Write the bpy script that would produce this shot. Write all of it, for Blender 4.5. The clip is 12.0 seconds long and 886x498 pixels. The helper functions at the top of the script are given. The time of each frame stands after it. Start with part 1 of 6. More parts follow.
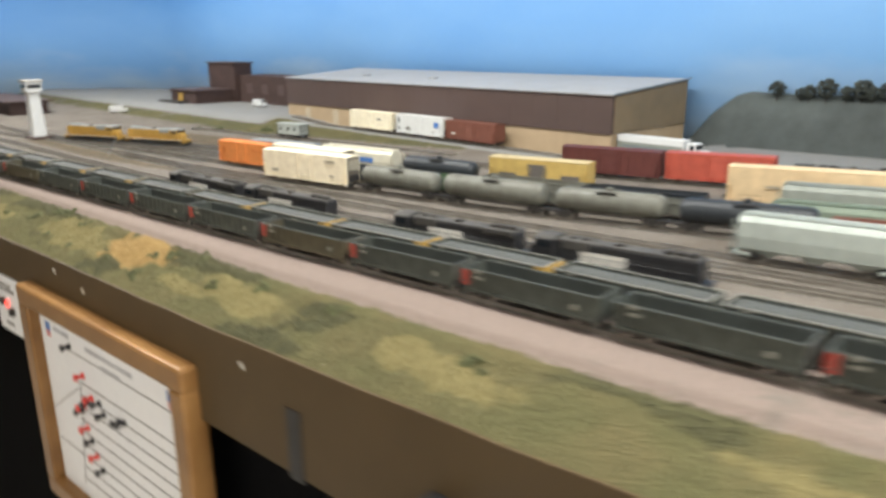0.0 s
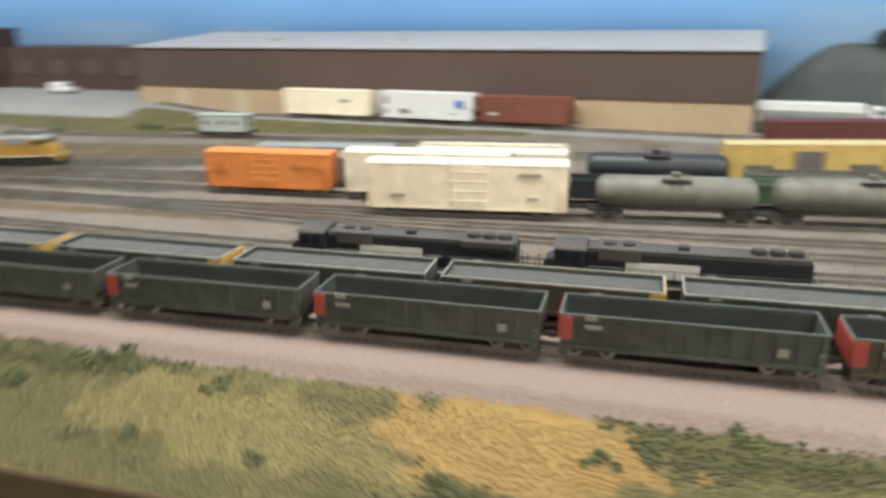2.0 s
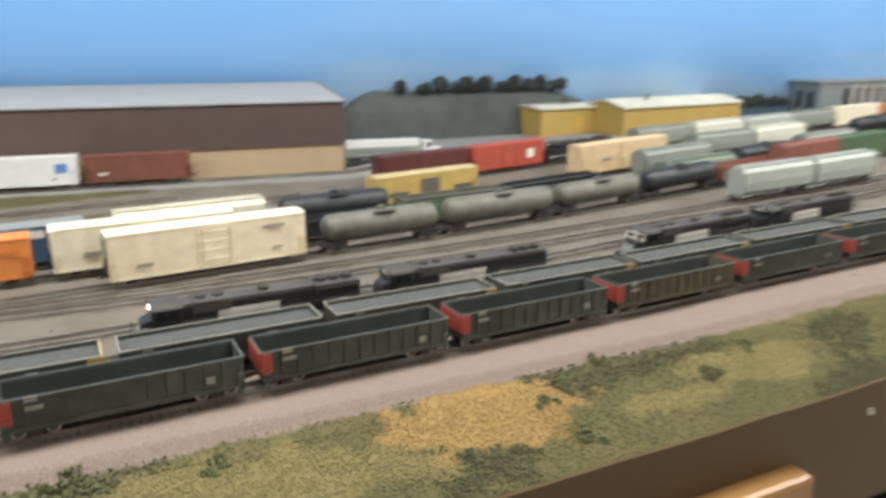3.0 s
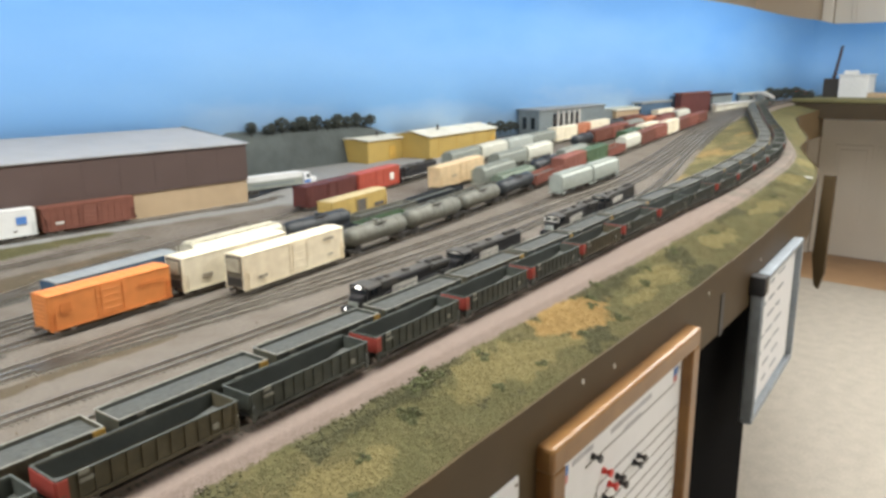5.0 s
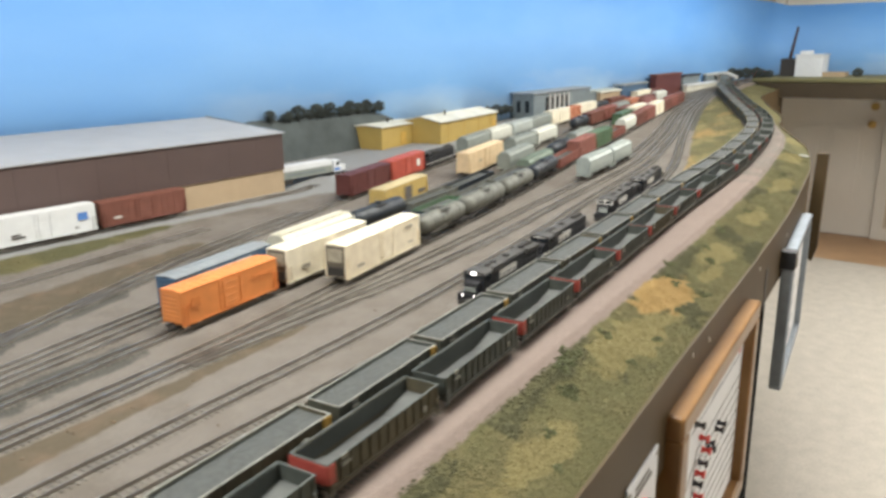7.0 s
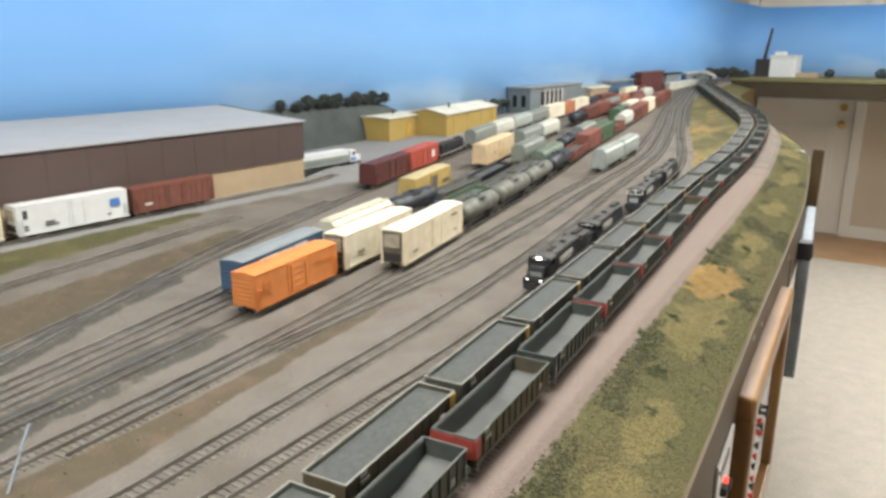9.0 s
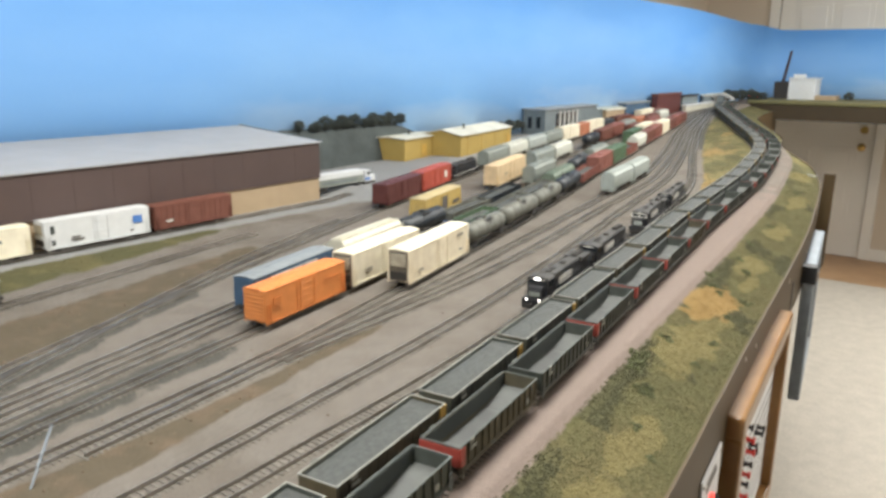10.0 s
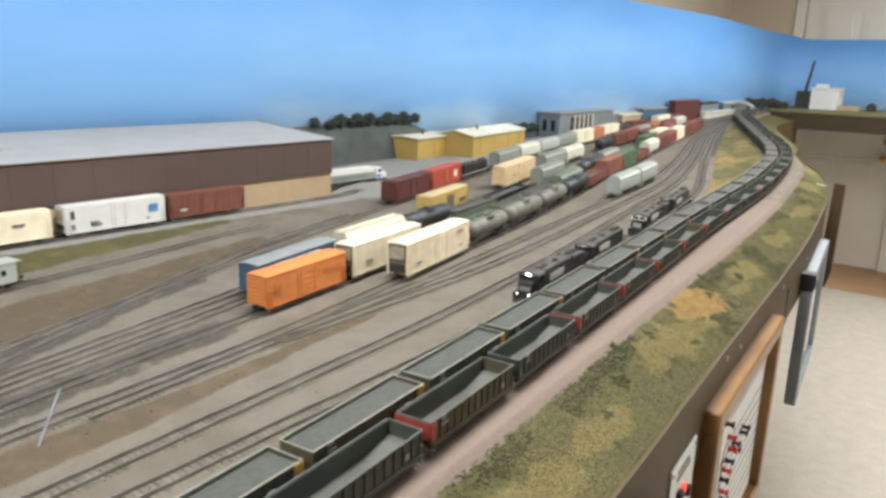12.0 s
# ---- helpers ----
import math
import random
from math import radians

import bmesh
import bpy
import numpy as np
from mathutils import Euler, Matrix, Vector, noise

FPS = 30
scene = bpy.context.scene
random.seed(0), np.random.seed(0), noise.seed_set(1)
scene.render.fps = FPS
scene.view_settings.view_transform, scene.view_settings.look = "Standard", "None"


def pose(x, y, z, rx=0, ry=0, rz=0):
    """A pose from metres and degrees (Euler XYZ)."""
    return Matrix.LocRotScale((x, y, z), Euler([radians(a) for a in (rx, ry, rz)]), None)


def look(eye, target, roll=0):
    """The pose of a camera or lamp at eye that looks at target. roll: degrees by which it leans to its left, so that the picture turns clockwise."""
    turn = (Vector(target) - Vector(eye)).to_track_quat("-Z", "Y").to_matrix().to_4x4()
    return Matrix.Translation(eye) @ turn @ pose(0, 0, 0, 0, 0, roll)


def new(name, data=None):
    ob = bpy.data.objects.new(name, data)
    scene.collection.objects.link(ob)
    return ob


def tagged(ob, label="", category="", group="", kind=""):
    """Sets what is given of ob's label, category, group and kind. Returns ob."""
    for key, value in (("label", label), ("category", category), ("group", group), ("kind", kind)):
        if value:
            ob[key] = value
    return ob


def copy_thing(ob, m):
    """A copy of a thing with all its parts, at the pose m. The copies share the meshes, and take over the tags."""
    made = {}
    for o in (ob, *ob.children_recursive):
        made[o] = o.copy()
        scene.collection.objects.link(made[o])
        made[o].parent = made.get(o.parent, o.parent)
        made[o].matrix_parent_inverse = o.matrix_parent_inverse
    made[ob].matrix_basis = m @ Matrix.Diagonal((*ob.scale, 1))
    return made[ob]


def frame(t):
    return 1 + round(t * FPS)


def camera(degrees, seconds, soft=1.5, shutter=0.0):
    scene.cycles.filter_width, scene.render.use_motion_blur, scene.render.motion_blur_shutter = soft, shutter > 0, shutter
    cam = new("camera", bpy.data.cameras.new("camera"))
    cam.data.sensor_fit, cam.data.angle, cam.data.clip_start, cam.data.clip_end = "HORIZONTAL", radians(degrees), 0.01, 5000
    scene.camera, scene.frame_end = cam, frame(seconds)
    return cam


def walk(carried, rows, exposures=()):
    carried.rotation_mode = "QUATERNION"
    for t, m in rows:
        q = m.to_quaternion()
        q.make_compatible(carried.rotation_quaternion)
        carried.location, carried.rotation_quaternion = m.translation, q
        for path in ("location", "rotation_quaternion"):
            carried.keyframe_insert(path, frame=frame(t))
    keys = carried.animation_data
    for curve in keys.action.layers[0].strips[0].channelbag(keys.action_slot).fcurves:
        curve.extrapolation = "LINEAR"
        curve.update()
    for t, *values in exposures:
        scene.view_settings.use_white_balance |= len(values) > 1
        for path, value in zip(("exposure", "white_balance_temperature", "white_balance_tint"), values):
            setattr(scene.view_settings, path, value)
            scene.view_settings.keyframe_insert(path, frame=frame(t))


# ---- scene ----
cam = camera(62.2, 12.0, soft=3.1, shutter=0.7)
PATH = [
    (0, (1.565, -0.789, 0.265), (0.175, 0.544, -0.276), -0.5),
    (0.5, (1.295, -0.875, 0.258), (0.059, 0.598, -0.293), -2.0),
    (1, (1.087, -0.877, 0.247), (-0.141, 0.593, -0.329), -0.6),
    (1.5, (0.865, -0.797, 0.254), (-0.298, 0.728, -0.312), -1.6),
    (2, (0.634, -0.762, 0.226), (-0.062, 1.008, -0.395), -0.9),
    (2.5, (0.398, -0.789, 0.242), (0.592, 1.1, -0.387), -2.0),
    (3, (0.311, -0.871, 0.262), (1.019, 0.921, -0.275), 0.0),
    (5, (-0.307, -0.915, 0.318), (1.14, 0.381, -0.158), -0.6),
    (5.5, (-0.275, -0.872, 0.322), (1.186, 0.406, -0.162), 0.4),
    (6, (-0.334, -0.834, 0.325), (1.198, 0.358, -0.156), 0.0),
    (6.5, (-0.417, -0.798, 0.325), (1.119, 0.372, -0.195), -0.5),
    (7, (-0.478, -0.767, 0.338), (1.057, 0.403, -0.189), -1.0),
    (9, (-0.565, -0.657, 0.323), (1.029, 0.427, -0.211), 0.0),
    (9.5, (-0.571, -0.674, 0.33), (1.006, 0.437, -0.197), 0.2),
    (10, (-0.586, -0.701, 0.339), (0.986, 0.435, -0.151), 0.4),
    (10.5, (-0.588, -0.73, 0.346), (0.944, 0.455, -0.152), -0.0),
    (11, (-0.587, -0.752, 0.351), (0.961, 0.42, -0.13), 0.8),
    (11.5, (-0.575, -0.757, 0.35), (0.965, 0.421, -0.143), 0.7),
    (12, (-0.602, -0.759, 0.341), (0.936, 0.423, -0.147), 1.7),
]
walk(cam, [(t, look(eye, target, roll)) for t, eye, target, roll in PATH], exposures=[(0, 0.09), (1, 0.16), (2, 0.05), (3, -0.04), (5, 0.06), (12, 0.03)])

# ---------- world and lamps ----------
world = bpy.data.worlds.new("world")
scene.world = world
world.use_nodes = True
world.node_tree.nodes["Background"].inputs[0].default_value = (0.9, 0.93, 1.0, 1)
world.node_tree.nodes["Background"].inputs[1].default_value = 0.11


def lamp(name, x, y, z, sx, sy, power, colour):
    data = bpy.data.lights.new(name, "AREA")
    data.shape, data.size, data.size_y, data.energy, data.color = "RECTANGLE", sx, sy, power, colour
    ob = new(name, data)
    ob.matrix_world = pose(x, y, z)
    return ob


TUBE = (1.0, 0.995, 0.955)
for i, (lx, ly) in enumerate(((-1.6, -0.25), (0.2, -0.25), (1.9, -0.3), (3.7, -0.3))):
    lamp("ceiling_lamp_light", lx, ly, 1.33, 1.2, 0.3, (37.0, 28.0, 29.0, 28.0)[i], TUBE)
# Unseen fill lamps, added to brighten the fascia, sheets and door.
lamp("aisle_fill_light", 1.2, -2.0, 1.33, 1.2, 0.3, 11.0, TUBE)
lamp("aisle_fill_light", 4.2, -1.8, 1.33, 1.2, 0.3, 52.0, TUBE)
lamp("aisle_fill_light", 2.6, -2.9, 1.33, 1.2, 0.3, 18.0, TUBE)

# ---------- materials ----------


def mat(name, colour, rough=0.6, metal=0.0, vary=0.18, scale=60.0, bump=0.15, bump_scale=400.0, second=None, emit=0.0, spec=0.4, random=0.0, island=0.0):
    m = bpy.data.materials.new(name)
    m.use_nodes = True
    nt = m.node_tree
    n, ln = nt.nodes, nt.links
    b = n["Principled BSDF"]
    b.inputs["Roughness"].default_value = rough
    b.inputs["Metallic"].default_value = metal
    b.inputs["Specular IOR Level"].default_value = spec
    tc = n.new("ShaderNodeTexCoord")
    a = n.new("ShaderNodeTexNoise")
    a.inputs["Scale"].default_value, a.inputs["Detail"].default_value = scale, 6
    c = n.new("ShaderNodeTexNoise")
    c.inputs["Scale"].default_value, c.inputs["Detail"].default_value = scale * 0.17, 3
    ln.new(tc.outputs["Object"], a.inputs["Vector"])
    ln.new(tc.outputs["Object"], c.inputs["Vector"])
    add = n.new("ShaderNodeMath")
    add.operation = "ADD"
    ln.new(a.outputs["Fac"], add.inputs[0])
    ln.new(c.outputs["Fac"], add.inputs[1])
    r = n.new("ShaderNodeMapRange")
    r.inputs["From Min"].default_value, r.inputs["From Max"].default_value = 0.65, 1.35
    ln.new(add.outputs[0], r.inputs["Value"])
    mx = n.new("ShaderNodeMix")
    mx.data_type = "RGBA"
    lo = tuple(v * (1 - vary) for v in colour) if second is None else second
    hi = tuple(min(1, v * (1 + vary)) for v in colour)
    mx.inputs["A"].default_value, mx.inputs["B"].default_value = (*lo, 1), (*hi, 1)
    ln.new(r.outputs[0], mx.inputs["Factor"])
    out = mx.outputs["Result"]
    if random or island:
        hs = n.new("ShaderNodeHueSaturation")
        src = n.new("ShaderNodeObjectInfo").outputs["Random"] if random else n.new("ShaderNodeNewGeometry").outputs["Random Per Island"]
        mr = n.new("ShaderNodeMapRange")
        k = random or island
        mr.inputs["To Min"].default_value, mr.inputs["To Max"].default_value = 1 - k, 1 + k
        ln.new(src, mr.inputs["Value"])
        ln.new(mr.outputs[0], hs.inputs["Value"])
        ln.new(out, hs.inputs["Color"])
        out = hs.outputs["Color"]
    ln.new(out, b.inputs["Base Color"])
    if bump:
        d = n.new("ShaderNodeTexNoise")
        d.inputs["Scale"].default_value, d.inputs["Detail"].default_value = bump_scale, 4
        ln.new(tc.outputs["Object"], d.inputs["Vector"])
        bp = n.new("ShaderNodeBump")
        bp.inputs["Strength"].default_value, bp.inputs["Distance"].default_value = bump, 0.002
        ln.new(d.outputs["Fac"], bp.inputs["Height"])
        ln.new(bp.outputs[0], b.inputs["Normal"])
    if emit:
        b.inputs["Emission Color"].default_value = (*colour, 1)
        b.inputs["Emission Strength"].default_value = emit
    return m


ORANGE = mat("orange_paint", (0.67, 0.235, 0.065), 0.5, vary=0.14)
CREAM = mat("cream_paint", (0.77, 0.715, 0.56), 0.55, second=(0.68, 0.61, 0.46))
CREAM_OLD = mat("aged_cream_paint", (0.80, 0.72, 0.55), 0.55, second=(0.70, 0.60, 0.43))
WHITE = mat("white_paint", (0.66, 0.67, 0.66), 0.5, vary=0.08)
BLUE = mat("blue_paint", (0.055, 0.105, 0.175), 0.5)
BLUE_ROOF = mat("blue_grey_roof", (0.235, 0.255, 0.262), 0.55)
BOX_BROWN = mat("oxide_brown_paint", (0.17, 0.065, 0.045), 0.6)
MAROON = mat("maroon_paint", (0.11, 0.035, 0.030), 0.5)
RED = mat("red_paint", (0.42, 0.085, 0.055), 0.5)
SIGNAL_RED = mat("red_end_paint", (0.36, 0.065, 0.05), 0.5)
YELLOW_BOX = mat("yellow_paint", (0.52, 0.37, 0.12), 0.5)
LOCO_YELLOW = mat("locomotive_yellow", (0.66, 0.36, 0.045), 0.42, second=(0.52, 0.28, 0.04))
LOCO_GREY = mat("locomotive_roof_grey", (0.27, 0.29, 0.28), 0.5)
# BLACK, DARK, GON_DARK and GON_IN are lifted to take in veiling glare.
BLACK = mat("black_paint", (0.026, 0.026, 0.028), 0.42)
DUSTY_ROOF = mat("dusty_dark_roof", (0.085, 0.080, 0.072), 0.6, second=(0.045, 0.043, 0.040), scale=30)
DARK = mat("grimy_black", (0.040, 0.036, 0.032), 0.7)
GLASS = mat("window_glass", (0.02, 0.025, 0.03), 0.08, bump=0, spec=0.6)
GON_DARK = mat("weathered_dark_green_grey", (0.078, 0.087, 0.076), 0.5, second=(0.036, 0.041, 0.035))
GON_RIM = mat("scuffed_grey_rim", (0.105, 0.115, 0.105), 0.5)
GON_BROWN = mat("weathered_olive_brown", (0.100, 0.086, 0.054), 0.6, second=(0.055, 0.050, 0.034))
GON_IN = mat("coal_dusted_black", (0.058, 0.066, 0.060), 0.6, vary=0.35, scale=25)
# Paler than GON_IN: the light on the slopes is in this colour.
GON_FLOOR = mat("pale_grey_floor", (0.135, 0.142, 0.13), 0.55, second=(0.06, 0.06, 0.06), scale=25)
RIM = mat("light_grey_rim", (0.27, 0.27, 0.235), 0.5)
LOAD = mat("grey_coal_load", (0.078, 0.082, 0.076), 0.65, scale=900, vary=0.35, bump=0.6, bump_scale=900)
OCHRE = mat("ochre_end_paint", (0.50, 0.31, 0.07), 0.55)
TANK_GREY = mat("weathered_tank_grey", (0.17, 0.175, 0.15), 0.5, second=(0.10, 0.095, 0.075))
TANK_BLACK = mat("tank_black", (0.03, 0.035, 0.04), 0.4)
HOP_GREY = mat("hopper_grey", (0.38, 0.41, 0.38), 0.5)
HOP_GREEN = mat("pale_green_grey", (0.36, 0.395, 0.36), 0.5)
GREEN = mat("green_paint", (0.085, 0.14, 0.075), 0.5)
LABEL = mat("dark_lettering", (0.12, 0.11, 0.10), 0.6, bump=0)
FADED = mat("faded_brown_lettering", (0.33, 0.29, 0.22), 0.6, bump=0)
FAINT_INK = mat("faint_grey_ink", (0.50, 0.51, 0.54), 0.7, bump=0)
FADED_RED = mat("faded_red_ink", (0.62, 0.25, 0.24), 0.7, bump=0)
LABEL_W = mat("pale_lettering", (0.72, 0.70, 0.64), 0.6, bump=0)
LABEL_B = mat("blue_lettering", (0.08, 0.2, 0.5), 0.6, bump=0)
LABEL_R = mat("red_emblem", (0.5, 0.1, 0.08), 0.6, bump=0)
STEEL = mat("worn_rail_steel", (0.40, 0.38, 0.35), 0.30, metal=0.7, second=(0.20, 0.175, 0.145), scale=30)
TIE = mat("dusty_brown_tie", (0.165, 0.152, 0.130), 0.9, island=0.3)
TIE_ONE = mat("dusty_brown_tie_piece", (0.155, 0.14, 0.118), 0.9, random=0.3)
BROWN_WALL = mat("ribbed_brown_metal", (0.085, 0.058, 0.052), 0.55, vary=0.1, scale=12)
# Khaki of the end wall, with the light on that side mixed in.
KHAKI_WALL = mat("khaki_end_sheeting", (0.20, 0.150, 0.090), 0.7, vary=0.15, scale=25)
DOCK = mat("faded_tan_dock_door", (0.44, 0.37, 0.27), 0.7, vary=0.15, scale=40)
TAN_WALL = mat("tan_masonry", (0.40, 0.30, 0.19), 0.75, vary=0.1, scale=30)
ROOF_GREY = mat("grey_roof_sheet", (0.36, 0.36, 0.36), 0.55, vary=0.1, scale=14)
DARK_BRICK = mat("dark_red_brown_brick", (0.062, 0.037, 0.032), 0.75, scale=150, vary=0.3)
CONCRETE = mat("pale_concrete", (0.42, 0.41, 0.38), 0.75)
YELLOW_WALL = mat("ochre_yellow_wall", (0.42, 0.295, 0.085), 0.65, vary=0.1, scale=20)
PALE_ROOF = mat("pale_flat_roof", (0.62, 0.60, 0.50), 0.6)
BLUE_GREY = mat("blue_grey_wall", (0.17, 0.20, 0.21), 0.65)
FASCIA = mat("brown_painted_fascia", (0.088, 0.060, 0.030), 0.5, vary=0.18, scale=9, bump=0.06, spec=0.22)
# Fascia brown, darkened for the shade on the shelf's front.
SHADED_BROWN = mat("shaded_fascia_brown", (0.050, 0.037, 0.022), 0.6, vary=0.18, scale=9, bump=0.06, spec=0.2)
OAK = mat("varnished_oak", (0.29, 0.155, 0.055), 0.28, second=(0.17, 0.08, 0.025), scale=18, bump=0.08)
PAPER = mat("white_paper", (0.86, 0.87, 0.89), 0.6, vary=0.03, bump=0)
GREY_FRAME = mat("grey_metal_frame", (0.30, 0.34, 0.38), 0.4, metal=0.2)
PIN_RED = mat("red_pin_plastic", (0.75, 0.06, 0.05), 0.3, bump=0)
PIN_BLACK = mat("black_pin_plastic", (0.03, 0.03, 0.035), 0.3, bump=0)
CARPET = mat("beige_carpet", (0.46, 0.42, 0.36), 0.95, scale=90, vary=0.12, bump=0.5, bump_scale=300)
WOOD_FLOOR = mat("tan_wood_floor", (0.42, 0.26, 0.14), 0.45, scale=6)
WALL_PAINT = mat("warm_beige_wall", (0.58, 0.50, 0.40), 0.8, vary=0.04, scale=3, bump=0.05)
DOOR_PAINT = mat("cream_door_paint", (0.76, 0.73, 0.67), 0.5, vary=0.04, scale=4, bump=0.03)
BRASS = mat("brass", (0.6, 0.42, 0.16), 0.3, metal=0.9)
CEIL = mat("white_ceiling", (0.72, 0.70, 0.66), 0.85, vary=0.04, scale=5)
SKIRT_BLACK = mat("black_skirt_sheet", (0.0045, 0.0045, 0.005), 0.95, scale=30, spec=0.05)
BOX_BLACK = mat("matt_black_case", (0.012, 0.012, 0.013), 0.7, spec=0.15)
HILL = mat("slate_hill", (0.070, 0.082, 0.080), 0.9, scale=22, vary=0.3, bump=0.6, bump_scale=60)
LEAF = mat("dark_foliage", (0.055, 0.075, 0.045), 0.9, island=0.4, bump=0)
LEAF_FAR = mat("dusky_foliage", (0.060, 0.070, 0.062), 0.9, island=0.4, bump=0)
GRASS = mat("olive_turf", (0.130, 0.120, 0.055), 0.95, island=0.12, bump=0)
STRAW = mat("golden_straw_turf", (0.303, 0.201, 0.078), 0.95, island=0.1, bump=0)
BUSH = mat("green_foam_foliage", (0.082, 0.080, 0.040), 0.95, island=0.15, bump=0)
BUSH_LEAF = mat("tufted_green_foliage", (0.098, 0.106, 0.048), 0.95, island=0.3, bump=0)
LED_RED = mat("red_lit_switch", (1.0, 0.08, 0.06), 0.4, emit=1.6, bump=0)
HEADLIGHT = mat("lit_headlight", (1.0, 0.95, 0.9), 0.4, emit=6.0, bump=0)


def sky_paint():
    m = mat("painted_sky", (0.20, 0.44, 0.78), 0.7, vary=0.02, scale=3, bump=0.03, bump_scale=60)
    n, ln = m.node_tree.nodes, m.node_tree.links
    tc = n.new("ShaderNodeTexCoord")
    sp = n.new("ShaderNodeSeparateXYZ")
    ln.new(tc.outputs["Object"], sp.inputs[0])
    ns = n.new("ShaderNodeTexNoise")
    ns.inputs["Scale"].default_value, ns.inputs["Detail"].default_value = 1.7, 4
    mp = n.new("ShaderNodeMapping")
    mp.inputs["Scale"].default_value = (1, 1, 3.0)
    ln.new(tc.outputs["Object"], mp.inputs[0])
    ln.new(mp.outputs[0], ns.inputs["Vector"])
    ma = n.new("ShaderNodeMath")
    ma.operation = "MULTIPLY_ADD"
    ma.inputs[1].default_value = 0.46
    ln.new(ns.outputs["Fac"], ma.inputs[0])
    ln.new(sp.outputs["Z"], ma.inputs[2])
    rp = n.new("ShaderNodeValToRGB")
    e = rp.color_ramp.elements
    e[0].position, e[0].color = 0.25, (0.42, 0.575, 0.75, 1)
    e[1].position, e[1].color = 0.82, (0.112, 0.312, 0.68, 1)
    k = rp.color_ramp.elements.new(0.43)
    k.color = (0.198, 0.41, 0.73, 1)
    ln.new(ma.outputs[0], rp.inputs[0])
    ln.new(rp.outputs[0], n["Principled BSDF"].inputs["Base Color"])
    return m


SKY = sky_paint()

# ---------- mesh helpers ----------


def box(bm, x0, x1, y0, y1, z0, z1, bevel=0.0):
    r = bmesh.ops.create_cube(bm, size=1.0, matrix=Matrix.Translation(((x0 + x1) / 2, (y0 + y1) / 2, (z0 + z1) / 2)) @ Matrix.Diagonal((abs(x1 - x0), abs(y1 - y0), abs(z1 - z0), 1)))
    if bevel:
        es = list({e for v in r["verts"] for e in v.link_edges})
        bmesh.ops.bevel(bm, geom=es, offset=bevel, segments=2, affect="EDGES", profile=0.5)
    return bm


def cyl(bm, p, q, r, seg=10, r2=None):
    p, q = Vector(p), Vector(q)
    d = q - p
    bmesh.ops.create_cone(bm, cap_ends=True, segments=seg, radius1=r, radius2=r if r2 is None else r2, depth=d.length, matrix=Matrix.Translation((p + q) / 2) @ d.to_track_quat("Z", "Y").to_matrix().to_4x4())
    return bm


def prism(bm, pts, x0, x1):
    """Extrudes a (y, z) outline from x0 to x1."""
    a = [bm.verts.new((x0, y, z)) for y, z in pts]
    b = [bm.verts.new((x1, y, z)) for y, z in pts]
    n = len(pts)
    bm.faces.new(a[::-1])
    bm.faces.new(b)
    for i in range(n):
        bm.faces.new((a[i], a[(i + 1) % n], b[(i + 1) % n], b[i]))
    return bm


def ribbed(bm, xs, half, base, top, back, z0, z1, x0, x1):
    """One sheet with ribs along x: outline in (x, y), extruded from z0 to z1."""
    pts = [(x0, back), (x0, base)]
    for x in xs:
        pts += [(x - half, base), (x - half, top), (x + half, top), (x + half, base)]
    pts += [(x1, base), (x1, back)]
    a = [bm.verts.new((x, y, z0)) for x, y in pts]
    b = [bm.verts.new((x, y, z1)) for x, y in pts]
    n = len(pts)
    for i in range(n):
        bm.faces.new((a[i], a[(i + 1) % n], b[(i + 1) % n], b[i]))
    bm.faces.new(a[::-1])
    bm.faces.new(b)
    return bm


def corrugated(bm, zs, half, base, top, back, y0, y1, z0, z1, axis="x"):
    """One sheet with ribs stacked in z: outline in (depth, z), extruded along the other axis."""
    pts = [(back, z0), (base, z0)]
    for z in zs:
        pts += [(base, z - half), (top, z - half * 0.5), (top, z + half * 0.5), (base, z + half)]
    pts += [(base, z1), (back, z1)]
    if axis == "x":
        a = [bm.verts.new((d, y0, z)) for d, z in pts]
        b = [bm.verts.new((d, y1, z)) for d, z in pts]
    else:
        a = [bm.verts.new((y0, d, z)) for d, z in pts]
        b = [bm.verts.new((y1, d, z)) for d, z in pts]
    n = len(pts)
    for i in range(n):
        bm.faces.new((a[i], a[(i + 1) % n], b[(i + 1) % n], b[i]))
    bm.faces.new(a[::-1])
    bm.faces.new(b)
    return bm


def mesh_of(name, bm, material, smooth=False):
    bmesh.ops.recalc_face_normals(bm, faces=bm.faces)
    me = bpy.data.meshes.new(name)
    bm.to_mesh(me)
    bm.free()
    me.materials.append(material)
    if smooth:
        for p in me.polygons:
            p.use_smooth = True
    return me


def part(name, bm, material, parent, label="", smooth=False):
    ob = new(name, mesh_of(name, bm, material, smooth))
    ob.parent = parent
    if label:
        ob["label"] = label
    return ob


def share(name, me, parent, m=None, label=""):
    ob = new(name, me)
    ob.parent = parent
    if m is not None:
        ob.matrix_basis = m
    if label:
        ob["label"] = label
    return ob


def B(*boxes, bevel=0.0):
    bm = bmesh.new()
    for q in boxes:
        box(bm, *q, bevel=bevel)
    return bm


def thing(name, label, category, group=""):
    return tagged(new(name), label, category, group)


def raw(name, verts, faces, material, parent=None, smooth=False):
    me = bpy.data.meshes.new(name)
    me.from_pydata(verts, [], faces)
    me.update()
    me.materials.append(material)
    if smooth:
        for p in me.polygons:
            p.use_smooth = True
    ob = new(name, me)
    ob.parent = parent
    return ob


# ---------- plan: every track is a line y(x) ----------


def far(x):
    """Draws in distances along the yard."""
    return x if x < 0.4 else 0.4 + (x - 0.4) * (0.958 - 0.0165 * (x - 0.4))


